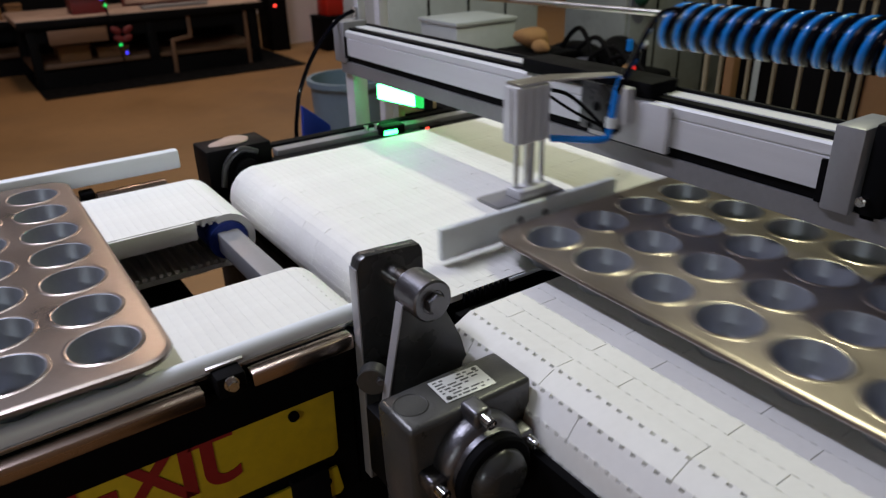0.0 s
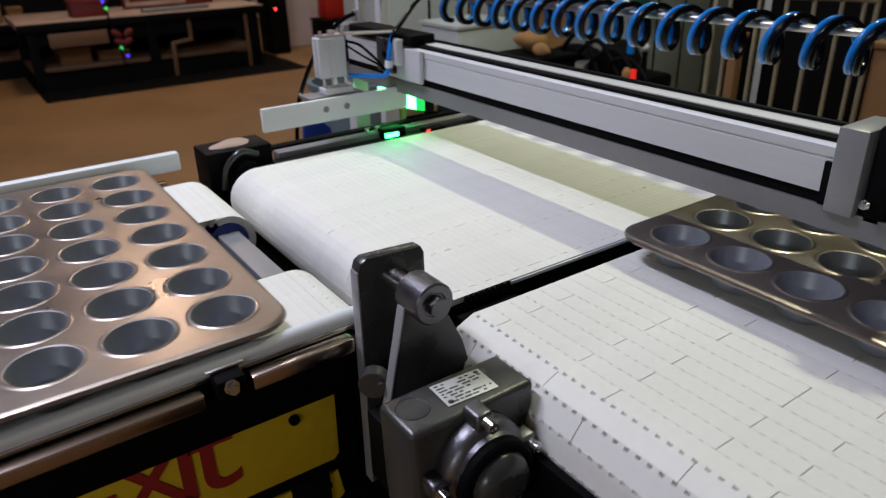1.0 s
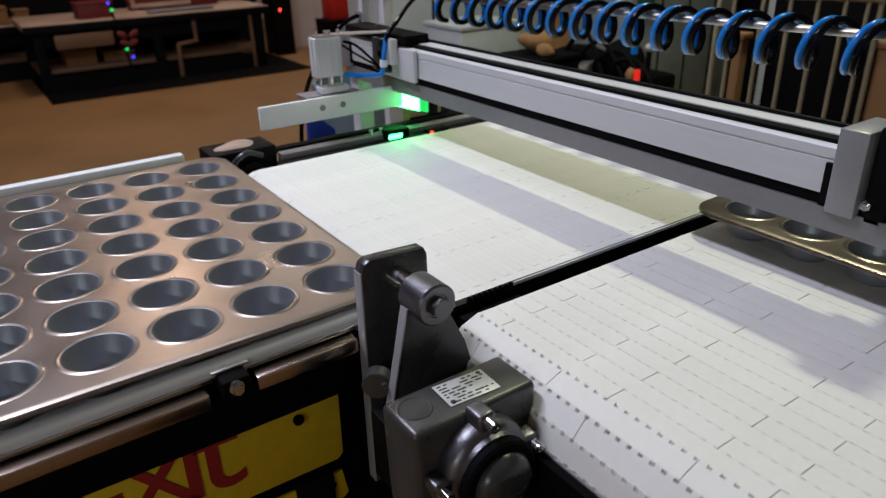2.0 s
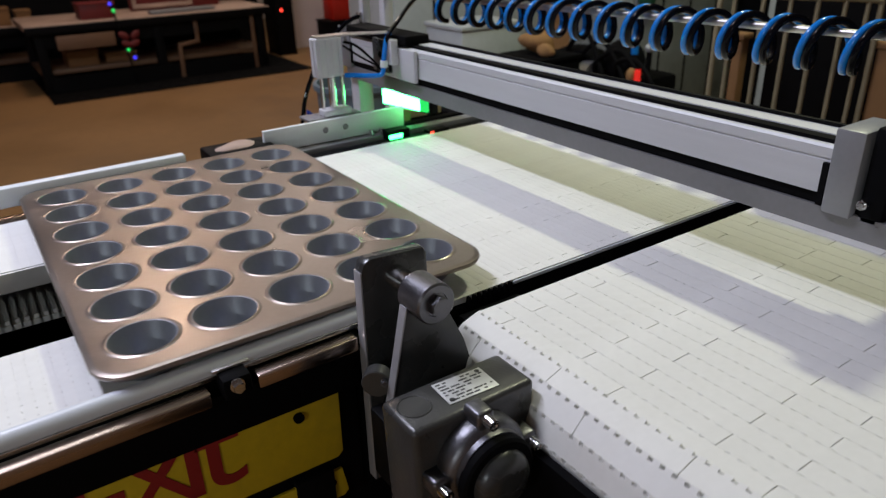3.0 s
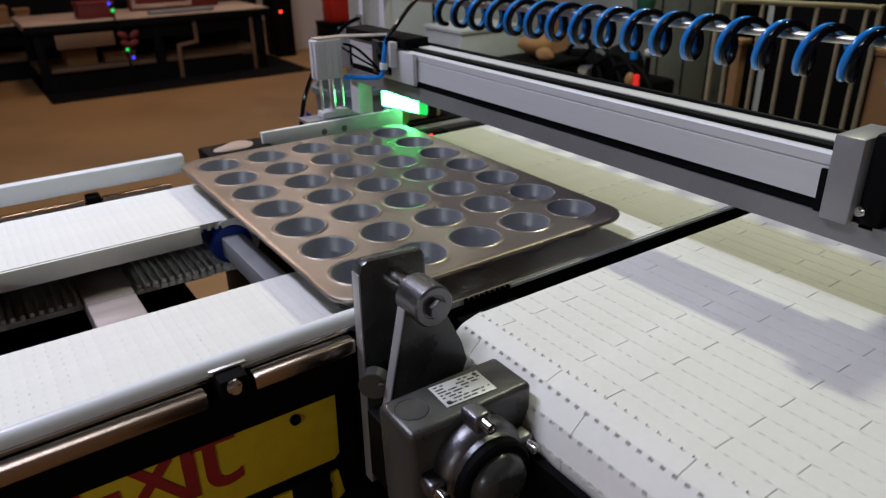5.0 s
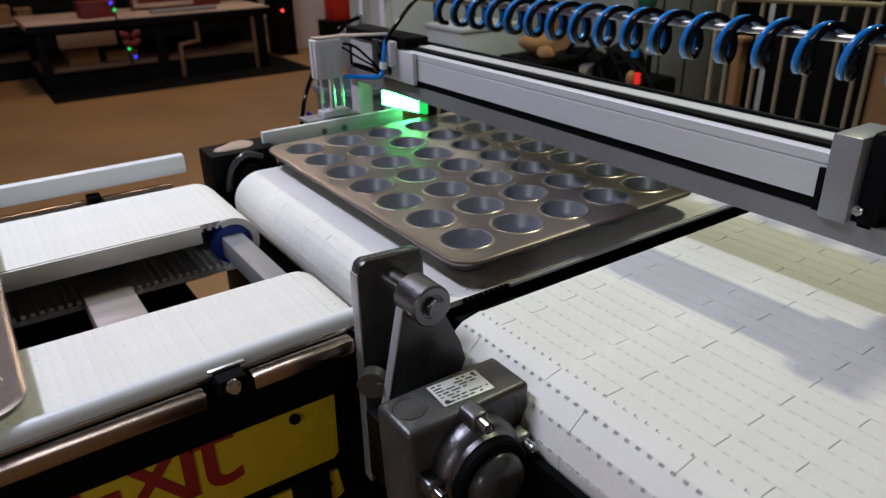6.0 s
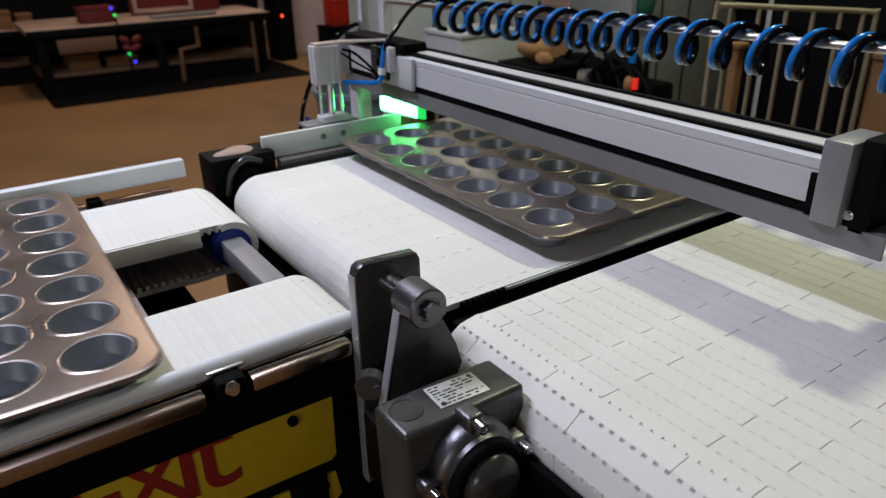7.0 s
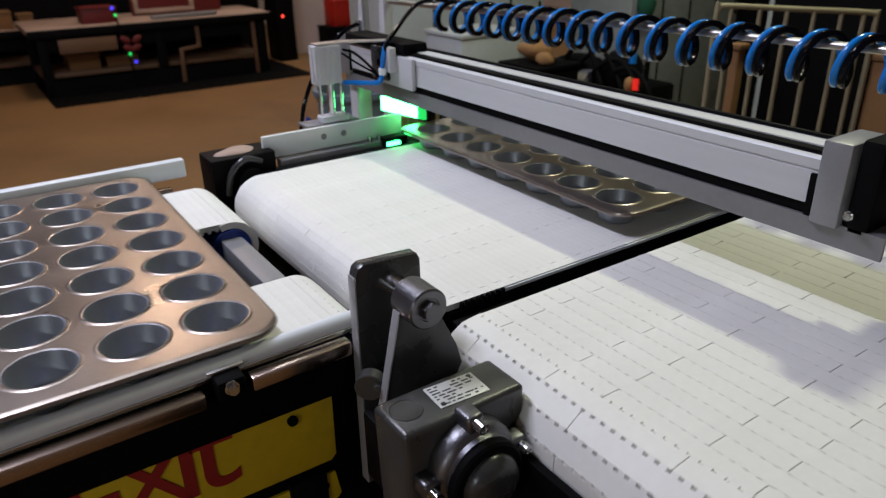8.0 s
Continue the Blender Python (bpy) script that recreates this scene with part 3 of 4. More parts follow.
sweep(bm, curve_points([(0.534, PK + 0.004, 1.040), (0.55, PK - 0.012, 1.040), (0.575, PK - 0.040, 1.040), (0.592, PK - 0.05, 1.042), (0.599, PK - 0.05, 1.056), (0.6015, PK - 0.05, 1.075), (0.6076, PK - 0.05, 1.106), (0.6173, PK - 0.05, 1.125)], 8), 0.0052)
part("hose", bm, M_hose, pusher, "blue air hose")
bm = bmesh.new()
sweep(bm, curve_points([(0.606, PK - 0.049, 1.098), (0.6185, PK - 0.049, 1.126), (0.6595, PK - 0.010, 1.137), (0.753, PK + 0.082, 1.162), (0.8476, PK + 0.166, 1.175), (0.996, PK + 0.271, 1.1616)], 8), 0.0050)
black_hose = part("black_hose", bm, M_hoseblk, pusher, "black air hose", at=(0.606, PK - 0.049, 1.098))
part("gusset", B((GX - 0.022, PK - 0.038, 1.038), (GX - 0.0125, PK + 0.03, 1.108), 0.002), M_bracket, pusher, "dark steel gusset plate")
bm = bmesh.new()
sweep(bm, curve_points([(0.54, PK + 0.012, 1.108), (0.56, PK - 0.005, 1.10), (0.585, PK - 0.03, 1.07), (0.60, PK - 0.045, 1.045)], 8), 0.0028)
part("cable", bm, M_black, pusher, "thin black sensor cable")
bm = bmesh.new()
sweep(bm, curve_points([(0.54, PK + 0.018, 1.100), (0.57, PK - 0.005, 1.075), (0.605, PK - 0.04, 1.05)], 8), 0.0022)
part("cable", bm, M_black, pusher, "thin black sensor cable")
blade = part("blade", B((0.33, PK - 0.012, 0.908), (0.665, PK - 0.002, 0.955), 0.0015), M_plate, pusher, "white plastic pusher blade")
part("foot", B((0.437, PK - 0.002, 0.952), (0.562, PK + 0.05, 0.958), 0.001), M_grey, blade, "flat grey steel foot")
part("foot_block", B((0.475, PK - 0.001, 0.9585), (0.540, PK + 0.03, 0.972), 0.002), M_alu, blade)
for x, r in ((0.483, 0.004), (0.507, 0.0085), (0.532, 0.004)):
    part("guide_rod", C((x, PK + 0.018, 0.972), (x, PK + 0.018, 1.085), r, 14), M_bright, blade, "bright steel rod")
for x in (0.468, 0.516):
    bm = bmesh.new()
    lathe(bm, [(0.0, -0.0015), (0.006, -0.0015), (0.0068, 0.0), (0.0, 0.0)], 16, pose(x, PK - 0.0125, 0.934, 90))
    part("bolt", bm, M_grey, blade, "grey bolt head")

# coiled hose: single turns, blue and black side by side, that slide along the rod
COIL_N = 20
COIL_R = 0.0375


def turn(offset):
    bm = bmesh.new()
    pts = []
    for k in range(41):
        a = -math.pi / 2 - k / 40 * math.tau
        pts.append((COIL_R * math.cos(a), offset - 0.075 * (k / 40 - 0.5), -0.020 + COIL_R * math.sin(a)))
    return sweep(bm, pts, 0.0066, 12)


blue_turn = finish(turn(0.0063), "coil_turn", M_hose, 60)
black_turn = finish(turn(-0.0063), "black_turn", M_hoseblk, 60)
coil = thing("coiled_hose", (ROD_X, 0.2, ROD_Z), "blue and black coiled air hose stretched along a polished rod", "hose")
coil.rotation_euler = (math.atan(ROD_DROP), 0, 0)
COIL = []
for k in range(COIL_N):
    ob = new("coil_turn", blue_turn)
    ob.parent = coil
    dark = new("black_turn", black_turn)
    dark.parent = ob
    COIL.append(ob)

# ---- hinge bracket between the conveyors ----
bracket = thing("hinge_bracket", (0.19, -0.12, 0.70), "dark steel pivot bracket with a bright hex bolt", "bracket")
bm = bmesh.new()
prism(bm, [(0.150, 0.70), (0.240, 0.70), (0.236, 0.992), (0.232, 1.000), (0.162, 1.004), (0.155, 1.000), (0.152, 0.992)], -0.101, -0.084, 0.0012)
part("back_plate", bm, M_bracket, bracket)
bm = bmesh.new()
prism(bm, [(0.1478, 0.70), (0.1499, 0.70), (0.1519, 0.990), (0.1498, 0.990)], -0.1005, -0.0845, 0.0005)
part("cut_edge", bm, M_edge, bracket, "bare cut edge of the plate")
AX, AZ = 0.1935, 0.975
part("pivot_tube", C((AX, -0.15, AZ), (AX, -0.095, AZ), 0.0135, 28), M_bright, bracket, "bright turned steel tube")
bm = bmesh.new()
lathe(bm, [(0.0135, 0.0), (0.0215, 0.0), (0.0235, 0.002), (0.0235, 0.040), (0.0215, 0.042), (0.0135, 0.042), (0.0135, 0.0)], 36, pose(AX, -0.143, AZ, 90))
part("collar", bm, M_cast, bracket, "grey machined collar")
bm = bmesh.new()
tube(bm, (AX, -0.178, AZ), (AX, -0.184, AZ), 0.0128, 24)
tube(bm, (AX, -0.184, AZ), (AX, -0.1925, AZ), 0.0112, 6)
tube(bm, (AX, -0.1925, AZ), (AX, -0.1935, AZ), 0.0095, 20)
part("hex_bolt", bm, M_cast, bracket, "zinc hex bolt")
bm = bmesh.new()
prism(bm, [(AX - 0.021, AZ - 0.006), (AX + 0.021, AZ - 0.006), (0.247, 0.90), (0.275, 0.80), (0.135, 0.80), (0.150, 0.86)], -0.158, -0.149, 0.0008)
part("arm_plate", bm, M_bracket, bracket, "tapered arm plate")
bm = bmesh.new()
prism(bm, [(AX - 0.0232, AZ - 0.008), (AX - 0.0212, AZ - 0.008), (0.1499, 0.862), (0.1349, 0.802), (0.1325, 0.802), (0.1477, 0.862)], -0.1605, -0.1475, 0.0004)
part("cut_edge", bm, M_edge, bracket, "bare cut edge of the arm")
bm = bmesh.new()
lathe(bm, [(0.0, 0.0), (0.016, 0.0), (0.0172, 0.0012), (0.0172, 0.016), (0.016, 0.0172), (0.0, 0.0172)], 28, pose(0.152, -0.122, 0.868, 90, 0, -40))
part("shaft_collar", bm, M_gear, bracket, "grey shaft collar")
for x, y, z in ((0.148, -0.142, 0.872), (0.136, -0.146, 0.836), (0.138, -0.14, 0.828)):
    bm = bmesh.new()
    hexbolt(bm, (x, y, z), (-0.5, -1, 0.2), 0.0032, 0.007)
    part("screw", bm, M_cast, bracket, "bright cap screw")

# ---- gear motor of the outfeed conveyor ----
gear = thing("gear_motor", (0.205, -0.2, 0.62), "grey painted gear motor with a silver rating plate", "gear motor")
bm = bmesh.new()
vs = box(bm, (0.131, -0.229, 0.66), (0.294, -0.160, 0.865), 0.0)
for v in bm.verts:
    if v.co.z < 0.7:
        v.co.x += 0.006 if v.co.x < 0.2 else -0.004
bmesh.ops.bevel(bm, geom=bm.edges[:], offset=0.007, segments=3, affect="EDGES", profile=0.5)
part("gearbox", bm, M_gear, gear)
bm = bmesh.new()
lathe(bm, [(0.0, 0.0), (0.0175, 0.0), (0.0185, 0.0008), (0.0195, 0.0)], 36, pose(0.1565, -0.1905, 0.8652))
part("plug", bm, M_gear, gear)
lab = part("rating_plate", B((-0.0325, -0.0205, 0), (0.0325, 0.0205, 0.0008), 0.0003), M_label, gear, "silver rating plate with small print", at=(0, 0, 0))
lab.location = Vector((0.2225, -0.1925, 0.8654)) - gear.location
lab.rotation_euler = (0, 0, radians(-3))
rnd = random.Random(4)
bars = bmesh.new()
for row in range(7):
    x = -0.029
    y = 0.016 - row * 0.0054
    while x < 0.027:
        w = rnd.uniform(0.003, 0.012)
        if rnd.random() < 0.72:
            box(bars, (x, y - 0.0011, 0.0008), (min(x + w, 0.029), y + 0.0011, 0.0011))
        x += w + rnd.uniform(0.0015, 0.006)
tube(bars, (-0.026, -0.015, 0.0008), (-0.026, -0.015, 0.0011), 0.0035, 16)
tube(bars, (0.026, 0.0155, 0.0008), (0.026, 0.0155, 0.0011), 0.0030, 16)
me = finish(bars, "print", M_ink, 0)
ob = new("print", me)
ob.parent = lab
ob["label"] = "dark print lines"
MX, MZ = 0.209, 0.803
bm = bmesh.new()
lathe(bm, [(0.03, 0.0), (0.052, 0.0), (0.054, 0.003), (0.054, 0.018), (0.050, 0.025), (0.046, 0.027), (0.045, 0.033), (0.03, 0.033)], 40, pose(MX, -0.229, MZ, 90))
part("flange", bm, M_cast, gear, "cast aluminium motor flange")
for a in (45, 135, 225, 315):
    c, s = math.cos(radians(a + 47)), math.sin(radians(a + 47))
    bm = bmesh.new()
    p = Vector((MX + 0.057 * c, -0.238, MZ + 0.057 * s))
    m = Matrix.Translation(p) @ Matrix.Rotation(radians(-(a + 47)), 4, "Y")
    bmesh.ops.create_cube(bm, size=1, matrix=m @ Matrix.Diagonal((0.026, 0.030, 0.022, 1)))
    bmesh.ops.bevel(bm, geom=bm.edges[:], offset=0.005, segments=3, affect="EDGES", profile=0.5)
    part("lug", bm, M_cast, gear, "cast clamp lug")
    bm = bmesh.new()
    q = Vector((MX + 0.061 * c, -0.253, MZ + 0.061 * s))
    tube(bm, q, q + Vector((0, -0.012, 0)), 0.0068, 18)
    lathe(bm, [(0.0035, 0.0), (0.0066, 0.0), (0.0066, 0.001), (0.0035, 0.001), (0.0035, 0.0)], 12, pose(q.x, q.y - 0.012, q.z, 90))
    part("cap_screw", bm, M_bright, gear, "bright socket cap screw")
bm = bmesh.new()
lathe(bm, [(0.047, 0.03), (0.0465, 0.033), (0.047, 0.036), (0.047, 0.040), (0.044, 0.043), (0.0, 0.043)], 40, pose(MX, -0.231, MZ - 0.004, 90))
part("motor_ring", bm, M_black, gear, "black motor housing ring")
bm = bmesh.new()
lathe(bm, [(0.036, 0.0), (0.0355, 0.006), (0.032, 0.014), (0.024, 0.020), (0.012, 0.023), (0.0005, 0.0235)], 40, pose(MX + 0.0, -0.270, MZ - 0.004, 90))
part("motor_cap", bm, M_bracket, gear, "rounded grey motor cap")
part("torque_arm", B((0.155, -0.1595, 0.70), (0.20, -0.085, 0.80), 0.003), M_dark, gear)

gear.location = (0.176, -0.242, 0.677)
gear.scale = (0.92, 0.92, 0.92)

# dark cladding and lower frame of the outfeed side
part("front_panel", B((0.232, -0.79, 0.28), (0.242, -0.14, 0.838)), M_black, lane2, "black front panel")
part("lower_panel", B((0.20, -0.135, 0.25), (0.60, -0.12, 0.80)), M_black, lane2, "black lower panel")
part("pan_floor", B((0.24, -0.80, 0.20), (1.4, -0.12, 0.28)), M_black, lane2)
part("lower_panel", B((0.26, -0.08, 0.25), (0.275, 0.56, 0.77)), M_black, lane1, "black lower panel")

# rack of toothed chain in the gap
gap = thing("chain_guide", (0.5, -0.105, 0.85), "black chain guide in the gap between the belts", "chain guide")
for k in range(9):
    x = 0.310 + k * 0.0085
    part("tooth", prism(bmesh.new(), [(x - 0.0042, 0.878), (x + 0.0042, 0.878), (x + 0.0018, 0.9005), (x - 0.0016, 0.9005)], -0.0835, -0.0785), M_black, gap)
part("tooth_bar", B((0.29, -0.098, 0.862), (0.388, -0.0845, 0.882), 0.002), M_black, gap)
part("guide_bar", B((0.29, -0.106, 0.860), (1.45, -0.1035, 0.8765), 0.001), M_black, gap)
bm = bmesh.new()
sweep(bm, curve_points([(0.272, -0.112, 0.862), (0.285, -0.112, 0.880), (0.31, -0.112, 0.888), (0.36, -0.112, 0.890), (0.45, -0.112, 0.889)], 8), 0.0022)
part("edge_cable", bm, M_grey, gap, "thin grey cable")

# lower bracket under the sign
low = thing("slotted_plate", (0.07, -0.07, 0.69), "olive slotted mounting plate under the sign", "bracket")
bm = bmesh.new()
prism(bm, [(-0.02, 0.668), (0.118, 0.668), (0.124, 0.674), (0.118, 0.712), (-0.02, 0.712)], -0.069, -0.064, 0.0008)
part("plate", bm, M_yellow, low)
for x in (0.068, 0.085, 0.102):
    part("hole", C((x, -0.0698, 0.695), (x, -0.069, 0.695), 0.006, 16), M_black, low)

# ---- far side of the transfer belt ----
fm = thing("bearing_block", (0.27, 0.66, 0.88), "black bearing block with a dusty top beside the transfer belt", "bearing")
part("housing", B((0.212, 0.625, 0.85), (0.345, 0.71, 0.932), 0.004), M_dark, fm)
part("top_plate", lump(bmesh.new(), (0.275, 0.668, 0.933), (0.038, 0.022, 0.006), (0, 0, 10), 11, 0.25), M_top, fm, "dusty scraps on the housing")
bm = bmesh.new()
lathe(bm, [(0.0, 0.0), (0.034, 0.0), (0.036, 0.004), (0.036, 0.014), (0.026, 0.014), (0.026, 0.028), (0.012, 0.03), (0, 0.03)], 28, pose(0.283, 0.625, 0.885, 90))
part("bearing", bm, M_black, fm, "black bearing ring")
part("shaft_end", C((0.283, 0.596, 0.885), (0.283, 0.59, 0.885), 0.012, 16), M_bright, fm)
bm = bmesh.new()
sweep(bm, curve_points([(0.235, 0.615, 0.86), (0.245, 0.612, 0.905), (0.275, 0.61, 0.93), (0.31, 0.615, 0.918)], 8), 0.006)
part("cover_strip", bm, M_bracket, fm, "grey bent guard strip")
part("block_base", B((0.225, 0.635, 0.3), (0.335, 0.70, 0.85), 0.003), M_dark, fm)

sf = thing("side_rail", (0.7, 0.66, 0.88), "dark aluminium side rail with sensor clips", "rail")
part("rail", B((0.36, 0.634, 0.872), (1.40, 0.664, 0.905), 0.002), M_grey, sf)
part("rail_lip", B((0.36, 0.666, 0.90), (1.40, 0.690, 0.909), 0.001), M_black, sf)
for x in (0.575, 0.60):
    part("clip", C((x, 0.645, 0.905), (x, 0.645, 0.917), 0.006, 12), M_bright, sf)
part("rail_support", B((1.0, 0.64, 0.0), (1.04, 0.66, 0.872)), M_dark, sf)

# green status light bar with its housing and sensor
lb = thing("status_light", (0.69, 0.72, 0.90), "bright green light bar on a dark housing", "indicator light")
lens = part("lens", B((0, 0, 0.002), (0.128, 0.008, 0.036), 0.001), M_green, lb, "glowing green lens", at=(0, 0, 0))
lens.matrix_basis = Matrix.Translation(Vector((0.665, 0.747, 0.943)) - lb.location) @ pose(0, 0, 0, 0, 0, -79)
back = part("housing", B((-0.006, 0.0085, -0.004), (0.152, 0.035, 0.044), 0.002), M_dark, lb, at=(0, 0, 0))
back.matrix_basis = lens.matrix_basis.copy()
facet = part("end_lens", B((0.1285, 0, 0.002), (0.150, 0.008, 0.034), 0.001), M_fairy, lb, "green end of the lens", at=(0, 0, 0))
facet.matrix_basis = lens.matrix_basis.copy()
part("sensor_body", B((0.705, 0.692, 0.890), (0.797, 0.722, 0.929), 0.003), M_bronze, lb, "brown metal sensor body under the lens")
part("sensor_groove", B((0.706, 0.6905, 0.903), (0.796, 0.693, 0.913)), M_black, lb, "black groove across the sensor body")
part("bracket_leg", B((0.72, 0.72, 0.70), (0.74, 0.74, 0.905)), M_dark, lb)
sm = thing("sensor", (0.63, 0.62, 0.895), "small photo sensor with a green indicator", "sensor")
part("body", B((0.598, 0.612, 0.895), (0.655, 0.640, 0.916), 0.002), M_black, sm)
part("indicator", B((0.600, 0.6085, 0.898), (0.634, 0.6118, 0.907), 0.001), M_greens, sm, "glowing green indicator")
rs = thing("reflector_sensor", (0.71, 0.60, 0.895), "small sensor with a red point of light", "sensor")
part("body", B((0.695, 0.594, 0.8955), (0.75, 0.618, 0.904), 0.002), M_black, rs)
part("indicator", B((0.698, 0.5925, 0.8965), (0.707, 0.5942, 0.9025)), M_redl, rs, "glowing red indicator")

# air line and fitting at the gantry's far end
al = thing("air_line", (0.6, 0.86, 1.1), "dark blue air line looping down from the gantry end", "hose")
bm = bmesh.new()
sweep(bm, curve_points([(0.70, 0.87, 1.135), (0.655, 0.865, 1.125), (0.616, 0.862, 1.101), (0.575, 0.86, 1.06), (0.546, 0.86, 1.018), (0.522, 0.86, 0.97), (0.510, 0.86, 0.93), (0.498, 0.86, 0.85), (0.50, 0.86, 0.70)], 8), 0.0052)
part("hose", bm, M_hoseblk, al)
for x in (0.685, 0.706):
    part("fitting", C((x, 0.87, 1.116), (x, 0.87, 1.141), 0.0075, 12), M_bright, al, "bright push-in fitting")

# ---- bin and dustpan beyond the line ----
bin_ = thing("waste_bin", (1.37, 2.25, 0), "blue-grey plastic waste bin on the floor", "bin")
bm = bmesh.new()
lathe(bm, [(0.0, 0.0), (0.15, 0.0), (0.155, 0.02), (0.185, 0.64), (0.2, 0.645), (0.2, 0.67), (0.18, 0.67), (0.148, 0.03), (0, 0.03)], 32, pose(1.37, 2.25, 0))
part("body", bm, M_bin, bin_)
dp = thing("dustpan", (0.67, 1.12, 0.70), "dark blue plastic dustpan", "dustpan")
bm = bmesh.new()
prism(bm, [(0.615, 0.70), (0.71, 0.72), (0.705, 0.80), (0.665, 0.835), (0.625, 0.868)], 1.10, 1.115, 0.003)
part("tray", bm, M_blue, dp)
part("rim", B((0.612, 1.085, 0.68), (0.712, 1.10, 0.715), 0.003), M_blue, dp)
st = thing("stool", (0.66, 1.15, 0), "dark stool that carries the dustpan", "stool")
part("seat", B((0.58, 1.03, 0.655), (0.76, 1.24, 0.68), 0.004), M_dark, st)
for x in (0.60, 0.74):
    for y in (1.05, 1.22):
        part("leg", B((x - 0.012, y - 0.012, 0), (x + 0.012, y + 0.012, 0.655)), M_dark, st)


# ---- benches at the rear ----
def bench(x0, x1, y0, y1, h):
    b = thing("work_bench", ((x0 + x1) / 2, y0, 0), "worn wooden work bench with a lower shelf", "bench", "benches at the rear")
    part("top", B((x0, y0, h - 0.05), (x1, y1, h), 0.006), M_top, b, "pale worn bench top")
    part("edge_band", B((x0, y0 - 0.012, h - 0.075), (x1, y0 - 0.001, h - 0.008), 0.003), M_dark, b, "black front edge")
    part("apron", B((x0 + 0.06, y0 + 0.06, h - 0.20), (x1 - 0.06, y0 + 0.10, h - 0.06)), M_dark, b)
    part("shelf", B((x0 + 0.06, y0 + 0.12, 0.16), (x1 - 0.06, y1 - 0.05, 0.20), 0.004), M_wood, b)
    n = 3
    for k in range(n):
        x = x0 + 0.1 + (x1 - x0 - 0.2) * k / (n - 1)
        for y in (y0 + 0.08, y1 - 0.08):
            part("leg", B((x - 0.04, y - 0.04, 0), (x + 0.04, y + 0.04, h - 0.06), 0.005), M_dark, b)
    # added dark board that blacks out the shaded space under the bench
    part("kick_panel", B((x0 + 0.12, y0 + 0.03, 0.0), (x1 - 0.12, y0 + 0.05, 0.15)), M_dark, b)
    part("back_panel", B((x0 + 0.05, y1 - 0.04, 0.0), (x1 - 0.05, y1 - 0.02, h - 0.06)), M_dark, b, "dark back panel")
    return b


bench(0.42, 2.62, 6.45, 7.35, 0.60)
bench(-2.1, 0.66, 7.42, 8.1, 0.52)


def crate(name, lo, hi, mat, label, cat="box"):
    t = thing(name, ((lo[0] + hi[0]) / 2, (lo[1] + hi[1]) / 2, lo[2]), label, cat)
    part("body", B(lo, hi, 0.006), mat, t)
    part("lid", B((lo[0] - 0.008, lo[1] - 0.008, hi[2]), (hi[0] + 0.008, hi[1] + 0.008, hi[2] + 0.02), 0.004), mat, t)
    return t


crate("cardboard_box", (0.72, 6.62, 0.2), (0.98, 6.95, 0.32), M_card, "brown cardboard box on the bench shelf")
crate("cardboard_box", (1.05, 6.66, 0.2), (1.32, 6.9, 0.27), M_card, "low brown cardboard box on the bench shelf")
front_drawer = thing("wooden_box", (0.88, 6.41, 0.38), "brown wooden box slung under the bench top", "box")
part("front", B((0.64, 6.405, 0.385), (1.12, 6.42, 0.505), 0.004), M_wood, front_drawer)
part("tray", B((0.65, 6.4205, 0.385), (1.11, 6.505, 0.40)), M_wood, front_drawer)
brace = thing("bench_brace", (2.1, 6.52, 0), "bare brown wooden rails and legs under the bench", "brace")
part("rail", B((1.58, 6.50, 0.09), (2.56, 6.53, 0.135), 0.004), M_wood, brace)
bm = bmesh.new()
prism(bm, [(1.66, 0.0), (1.70, 0.0), (1.71, 0.30), (1.885, 0.32), (1.885, 0.525), (1.85, 0.525), (1.85, 0.35), (1.675, 0.33)], 6.47, 6.495, 0.003)
part("bent_leg", bm, M_wood, brace)
part("leg", B((2.41, 6.47, 0.0), (2.445, 6.495, 0.52), 0.003), M_wood, brace)
bow = thing("red_bow", (1.24, 6.39, 0.44), "dark red ribbon bow hanging on the bench edge", "decoration")
for k, (sx, sz) in enumerate(((-1, 0.45), (1, 0.45), (-0.7, -0.8), (0.7, -0.8))):
    bm = bmesh.new()
    bmesh.ops.create_icosphere(bm, subdivisions=2, radius=1, matrix=Matrix.Translation((1.24 + sx * 0.05, 6.392, 0.435 + sz * 0.06)) @ Matrix.Rotation(radians(-35 * sx), 4, "Y") @ Matrix.Diagonal((0.05, 0.012, 0.03, 1)))
    part("loop" if k < 2 else "tail", bm, M_bow, bow)
# thin black sheet on the floor paints the deep shade below the bench
shade_sheet = solid("floor_mat", prism(bmesh.new(), [(0.47, 0.0005), (2.85, 0.0005), (2.85, 0.012), (0.47, 0.012)], 6.05, 7.45), M_black, "black sheet on the floor standing in for the shade under the bench", "mat")
red = thing("red_noticeboard", (1.85, 7.05, 0.60), "dark red board with a pale frame standing on the bench", "noticeboard")
part("board", B((1.42, 7.02, 0.60), (2.30, 7.06, 1.05), 0.006), M_bow, red)
part("frame", B((1.44, 6.99, 0.62), (2.02, 7.015, 0.66), 0.004), M_top, red)
part("frame", B((1.44, 6.99, 0.66), (1.48, 7.015, 0.76), 0.004), M_top, red)
part("frame", B((1.98, 6.99, 0.66), (2.02, 7.015, 0.72), 0.004), M_top, red)
crate("tool_case", (0.9, 6.6, 0.60), (1.2, 6.85, 0.72), M_bow, "dark red tool case on the bench", "tool case")
crate("metal_tray", (1.50, 6.55, 0.60), (2.10, 6.66, 0.612), M_cap, "pale metal tray on the bench", "tray")
